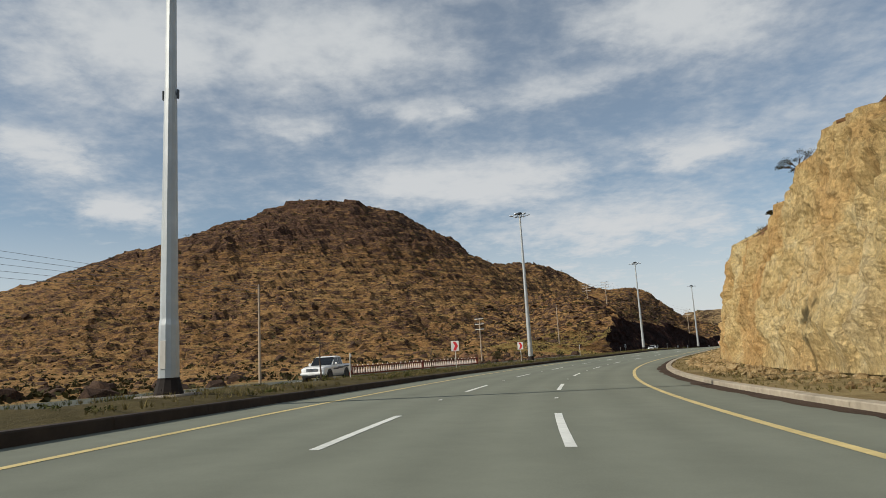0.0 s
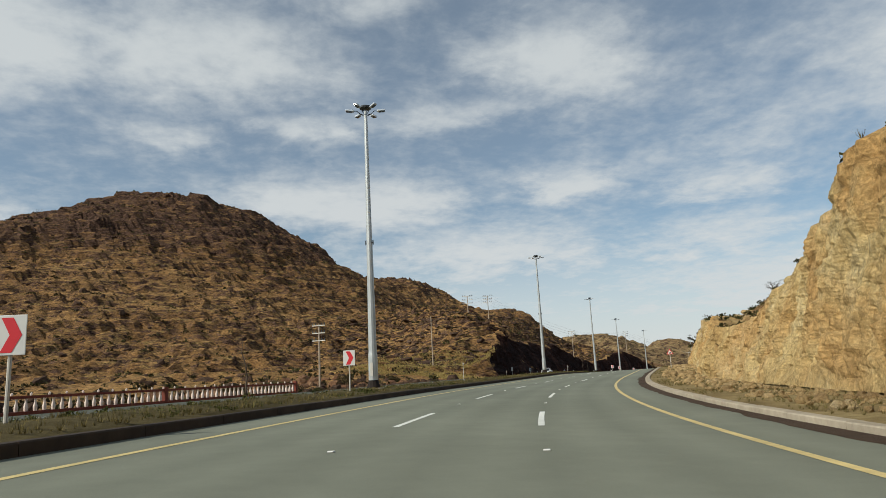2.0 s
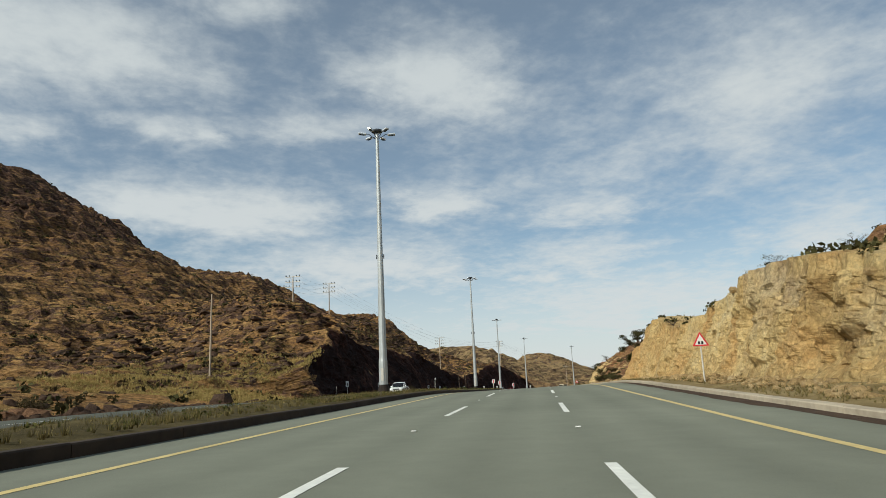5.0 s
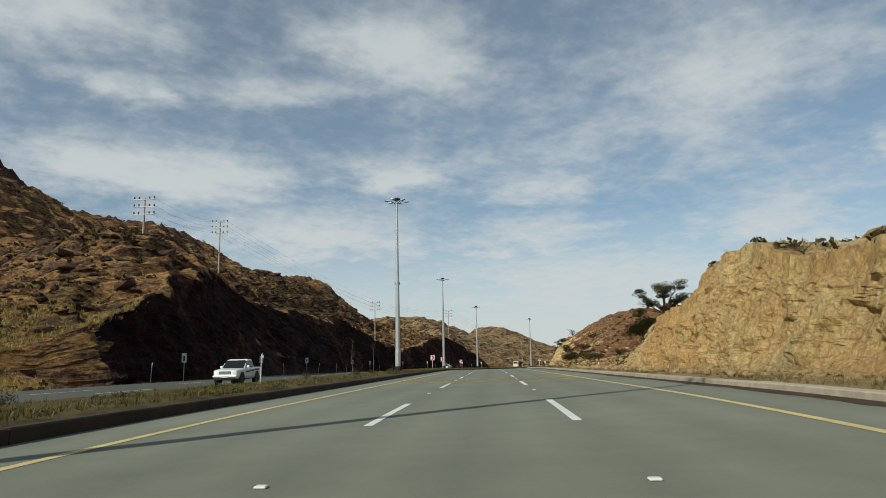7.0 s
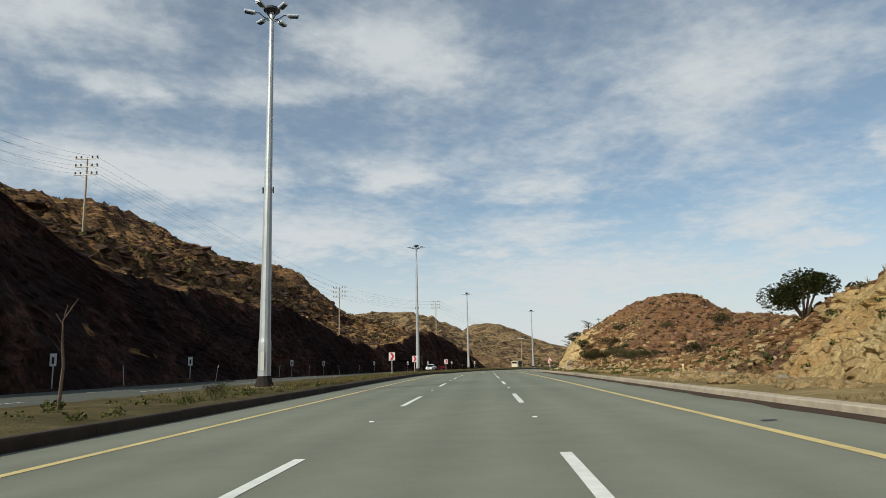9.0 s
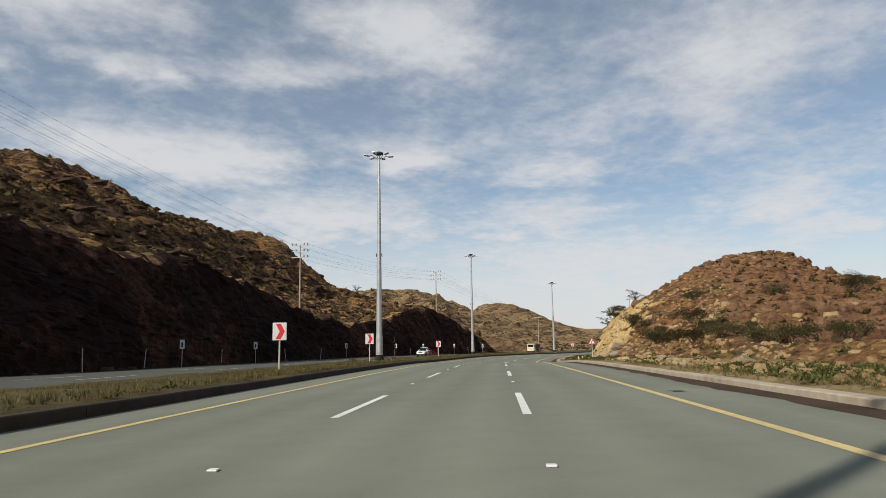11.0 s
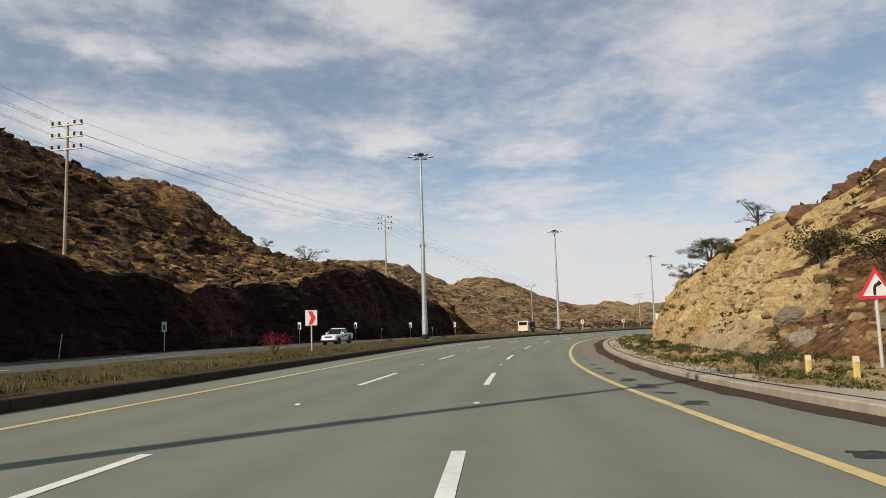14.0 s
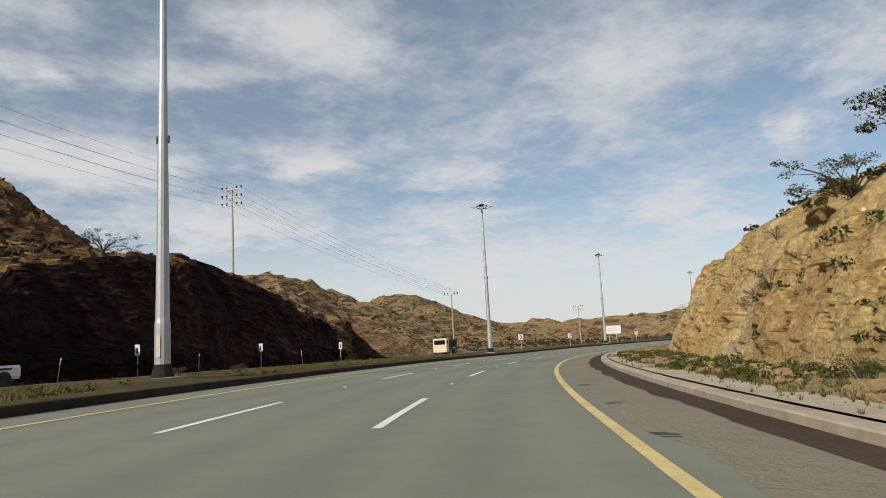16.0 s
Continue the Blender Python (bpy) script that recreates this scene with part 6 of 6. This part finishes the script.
def scrub_mesh(P, size, seed, cards=12, card=0.55):
    """Domes of small leaf cards at each place."""
    r = np.random.RandomState(seed)
    n = len(P)
    c = r.normal(size=(n, cards, 3))
    c /= np.linalg.norm(c, axis=2, keepdims=True)
    c *= r.rand(n, cards, 1) ** 0.4
    c[..., 2] = abs(c[..., 2]) * 0.75
    c = P[:, None] + c * size[:, None, None]
    a = r.normal(size=(n, cards, 3))
    a /= np.linalg.norm(a, axis=2, keepdims=True)
    b = np.cross(a, r.normal(size=(n, cards, 3)))
    b /= np.linalg.norm(b, axis=2, keepdims=True)
    q = size[:, None, None] * card
    V = np.stack([c - a * q, c + b * q * 0.6, c + a * q, c - b * q * 0.6], 2).reshape(-1, 3)
    F = np.arange(len(V)).reshape(-1, 4)
    return V, F


def stone_mesh(P, size, seed, flat=1.0):
    """Angular stones: jittered twenty-sided blocks, squashed and turned."""
    r = np.random.RandomState(seed)
    g = (1 + 5 ** 0.5) / 2
    base = np.array([(-1, g, 0), (1, g, 0), (-1, -g, 0), (1, -g, 0), (0, -1, g), (0, 1, g), (0, -1, -g), (0, 1, -g), (g, 0, -1), (g, 0, 1), (-g, 0, -1), (-g, 0, 1)]) / 1.9
    tri = np.array([(0, 11, 5), (0, 5, 1), (0, 1, 7), (0, 7, 10), (0, 10, 11), (1, 5, 9), (5, 11, 4), (11, 10, 2), (10, 7, 6), (7, 1, 8),
                    (3, 9, 4), (3, 4, 2), (3, 2, 6), (3, 6, 8), (3, 8, 9), (4, 9, 5), (2, 4, 11), (6, 2, 10), (8, 6, 7), (9, 8, 1)])
    n = len(P)
    B = np.clip(base[None] * (1 + r.uniform(-0.38, 0.38, (n, 12, 3))), -0.85, 0.85)
    t = r.uniform(0, 2 * np.pi, n)
    c, s = np.cos(t)[:, None], np.sin(t)[:, None]
    sx, sy, sz = (r.uniform(a, b_, (n, 1)) for a, b_ in ((0.7, 1.4 / flat), (0.7, 1.2), (0.5 * flat, 1.0 * flat)))
    x, y, z = B[..., 0] * sx, B[..., 1] * sy, B[..., 2] * sz
    B = np.stack([x * c - y * s, x * s + y * c, z + x * r.uniform(-0.3, 0.3, (n, 1))], 2)
    V = (P[:, None] + B * size[:, None, None]).reshape(-1, 3)
    F = (tri[None] + 12 * np.arange(n)[:, None, None]).reshape(-1, 3)
    return V, F


def tuft_mesh(P, size, seed, blades=6):
    blades += 5
    r = np.random.RandomState(seed)
    n = len(P)
    t = r.uniform(0, 2 * np.pi, (n, blades))
    lean = r.uniform(0.1, 0.7, (n, blades))
    h = size[:, None] * r.uniform(0.5, 1.1, (n, blades))
    d = np.stack([np.cos(t), np.sin(t), np.zeros_like(t)], 2)
    side = np.stack([-np.sin(t), np.cos(t), np.zeros_like(t)], 2) * (size[:, None, None] * 0.038)
    root = P[:, None] + d * size[:, None, None] * 0.12
    tip = root + d * (lean * h)[..., None] + np.stack([np.zeros_like(h), np.zeros_like(h), h], 2)
    V = np.stack([root - side, root + side, tip], 2).reshape(-1, 3)
    return V, np.arange(len(V)).reshape(-1, 3)


R_ = np.random.RandomState(3)
P, s, l = scatter_points(GRID_L, 9000, 61, NF - 6, NF + 30, 176, 214)
V, F = tuft_mesh(P, R_.uniform(0.25, 0.7, len(P)), 62, 7)
stuff("slope_grass", "golden dry grass on the slope beside the dark cutting", V, F, M_GOLD_GRASS, "grass")
P, s, l = scatter_points(GRID_L, 9000, 63, NF + 1, NF + 60, 215, 460)
V, F = tuft_mesh(P, R_.uniform(0.2, 0.55, len(P)), 64, 7)
stuff("ledge_grass", "dry straw grass above the shaded cutting", V, F, M_STRAW, "grass")
P, s, l = scatter_points(GRID_L, 190, 65, NF + 3, NF + 26, 96, 150)
V, F = stone_mesh(P + np.array([0, 0, 0.1]), np.minimum(R_.gamma(2.0, 0.25, len(P)) + 0.2, 1.3), 66, 1.0)
stuff("foot_rubble", "reddish grey broken boulders heaped at the mountain's foot", V, F, M_STONE_RED, "boulders")
P, s, l = scatter_points(GRID_L, 17000, 1, NF + 4, 400, -20, 640)
V, F = scrub_mesh(P, R_.uniform(0.35, 1.15, len(P)), 2, 10, 0.42)
stuff("hill_scrub", "low dry scrub dotted over the mountainside", V, F, M_LEAF_DRY, "scrub")
P, s, l = scatter_points(GRID_L, 24000, 5, NF + 2, 400, -20, 640)
V, F = scrub_mesh(P, R_.uniform(0.3, 1.1, len(P)), 6, 10, 0.42)
stuff("dark_scrub", "dark green thorn scrub on the mountainside", V, F, M_LEAF, "scrub")
P, s, l = scatter_points(GRID_L, 24000, 7, NF + 1, 400, -20, 640)
V, F = stone_mesh(P, np.minimum(R_.gamma(1.6, 0.27, len(P)) + 0.15, 1.9), 8, 1.0)
stuff("hill_boulders", "dark brown boulders and ledges strewn over the slope", V, F, M_STONE_DARK, "boulders")
P, s, l = scatter_points(GRID_L, 7000, 41, NF + 1, NF + 45, 195, 460)
V, F = stone_mesh(P, np.minimum(R_.gamma(1.6, 0.24, len(P)) + 0.12, 1.4), 42, 0.65)
stuff("ledge_stones", "dark brown broken rock above the shaded cutting", V, F, M_STONE_DARK, "boulders")
P, s, l = scatter_points(GRID_L, 6000, 43, NF + 1, NF + 50, 195, 460)
V, F = scrub_mesh(P, R_.uniform(0.15, 0.6, len(P)), 44, 20, 0.32)
stuff("ledge_scrub", "olive and straw scrub above the shaded cutting", V, F, M_LEAF_DRY, "scrub")
P, s, l = scatter_points(GRID_R, 2600, 9, NF, 400, -20, 460)
V, F = scrub_mesh(P, R_.uniform(0.25, 0.8, len(P)), 10)
stuff("slope_scrub", "dry straw-coloured scrub above the cutting", V, F, M_LEAF_DRY, "scrub")
P, s, l = scatter_points(GRID_R, 1200, 51, NF, NF + 26, 62, 236)
V, F = scrub_mesh(P, R_.uniform(0.2, 0.75, len(P)), 52, 24, 0.3)
stuff("rim_scrub", "dark olive thorn scrub along the rim of the cutting", V, F, M_LEAF, "scrub")
P, s, l = scatter_points(GRID_R, 7000, 53, NF, NF + 40, 20, 236)
V, F = tuft_mesh(P, R_.uniform(0.15, 0.45, len(P)), 54, 7)
stuff("rim_grass", "dry straw grass on the slope above the cutting", V, F, M_STRAW, "grass")
P, s, l = scatter_points(GRID_R, 5200, 11, NF - 4, 400, -20, 460)
V, F = stone_mesh(P, np.minimum(R_.gamma(1.6, 0.17, len(P)) + 0.08, 0.9), 12)
stuff("slope_stones", "broken tan stones on the slope above the cutting", V, F, M_STONE, "stones")

P, s, l = scatter_points(GRID_R, 1600, 45, 3, NF, 214, 355)
V, F = stone_mesh(P, np.minimum(R_.gamma(1.5, 0.09, len(P)) + 0.05, 0.4), 46)
stuff("face_stones", "loose golden stones on the weathered cut slope", V, F, M_STONE, "stones")
P, s, l = scatter_points(GRID_R, 420, 47, 3, NF, 214, 372)
V, F = scrub_mesh(P, R_.uniform(0.15, 0.5, len(P)), 48, 30, 0.24)
stuff("face_scrub", "small olive shrubs rooted in the cut slope", V, F, M_LEAF_GREEN, "scrub")
P, s, l = scatter_points(GRID_R, 14000, 13, NF + 1, 400, 236, 350)
V, F = stone_mesh(P, np.minimum(R_.gamma(1.8, 0.2, len(P)) + 0.12, 0.95), 14)
stuff("hill_blocks", "reddish rock blocks covering the small hill", V, F, M_STONE_RED, "boulders")
P, s, l = scatter_points(GRID_R, 3500, 15, NF + 1, 400, 236, 420)
V, F = scrub_mesh(P, R_.uniform(0.2, 0.7, len(P)), 16, 26, 0.3)
stuff("hill_bushes", "olive scrub between the rocks of the small hill", V, F, M_LEAF, "scrub")


def verge_points(n, seed, s0, s1, l0, l1, dz):
    r = np.random.RandomState(seed)
    s, l = r.uniform(s0, s1, n), r.uniform(l0, l1, n)
    x, y = road_xy(s, l)
    return np.stack([x, y, road_z(s, l) + dz], 1)


P = verge_points(17000, 20, 0, 420, 9.8, 14.0, 0.33)
keepers = fbm(P[:, 0] * 0.12, P[:, 1] * 0.12, None, 3) > -0.4
P = P[keepers]
V, F = tuft_mesh(P, R_.uniform(0.08, 0.28, len(P)), 21, 7)
stuff("median_grass", "straw-coloured grass tufts on the median strip", V, F, M_STRAW, "grass")
P = verge_points(8000, 22, 0, 420, 9.9, 14.0, 0.33)
P = P[fbm(P[:, 0] * 0.15 + 9, P[:, 1] * 0.15, None, 3) > -0.25]
V, F = tuft_mesh(P, R_.uniform(0.08, 0.26, len(P)), 23, 8)
stuff("median_green_grass", "sparse green weeds on the median strip", V, F, M_GRASS, "grass")
P = verge_points(12000, 24, 0, 400, -6.9, -11.5, 0.16)
P = P[fbm(P[:, 0] * 0.2, P[:, 1] * 0.2 + 5, None, 3) > -0.1]
V, F = tuft_mesh(P, R_.uniform(0.07, 0.2, len(P)), 25, 7)
stuff("verge_grass", "dry grass tufts on the verge below the cutting", V, F, M_STRAW, "grass")
P = verge_points(11000, 26, 240, 400, -7.6, -13, 0.18)
P = P[fbm(P[:, 0] * 0.2, P[:, 1] * 0.2 + 15, None, 3) > 0.0]
V, F = tuft_mesh(P, R_.uniform(0.06, 0.18, len(P)), 27, 8)
stuff("verge_weeds", "green weeds along the foot of the cutting", V, F, M_GRASS, "grass")
P = verge_points(6500, 28, 0, 400, -8.0, -13.5, 0.2)
V, F = stone_mesh(P, np.minimum(R_.gamma(1.3, 0.07, len(P)) + 0.025, 0.4), 29)
stuff("verge_stones", "fallen stones at the foot of the cutting", V, F, M_STONE, "stones")
P = verge_points(2600, 30, 100, 440, 32.6, 36.5, -0.22)
V, F = stone_mesh(P, R_.gamma(1.5, 0.13, len(P)) + 0.05, 31)
stuff("ditch_stones", "rubble in the ditch below the shaded cutting", V, F, M_STONE_DARK, "stones")
P = verge_points(2600, 32, 236, 420, -7.6, -14, 0.2)
P = P[fbm(P[:, 0] * 0.18 + 4, P[:, 1] * 0.18, None, 3) > -0.05]
V, F = scrub_mesh(P, R_.uniform(0.12, 0.38, len(P)), 33, 36, 0.2)
stuff("verge_scrub", "low olive weeds and cushions along the verge", V, F, M_GRASS, "scrub")
P = verge_points(1800, 34, 0, 420, 9.9, 14.0, 0.33)
P = P[fbm(P[:, 0] * 0.2 + 14, P[:, 1] * 0.2, None, 3) > 0.05]
V, F = scrub_mesh(P, R_.uniform(0.1, 0.3, len(P)), 35, 36, 0.2)
stuff("median_scrub", "low dusty weeds along the median strip", V, F, M_GRASS, "scrub")
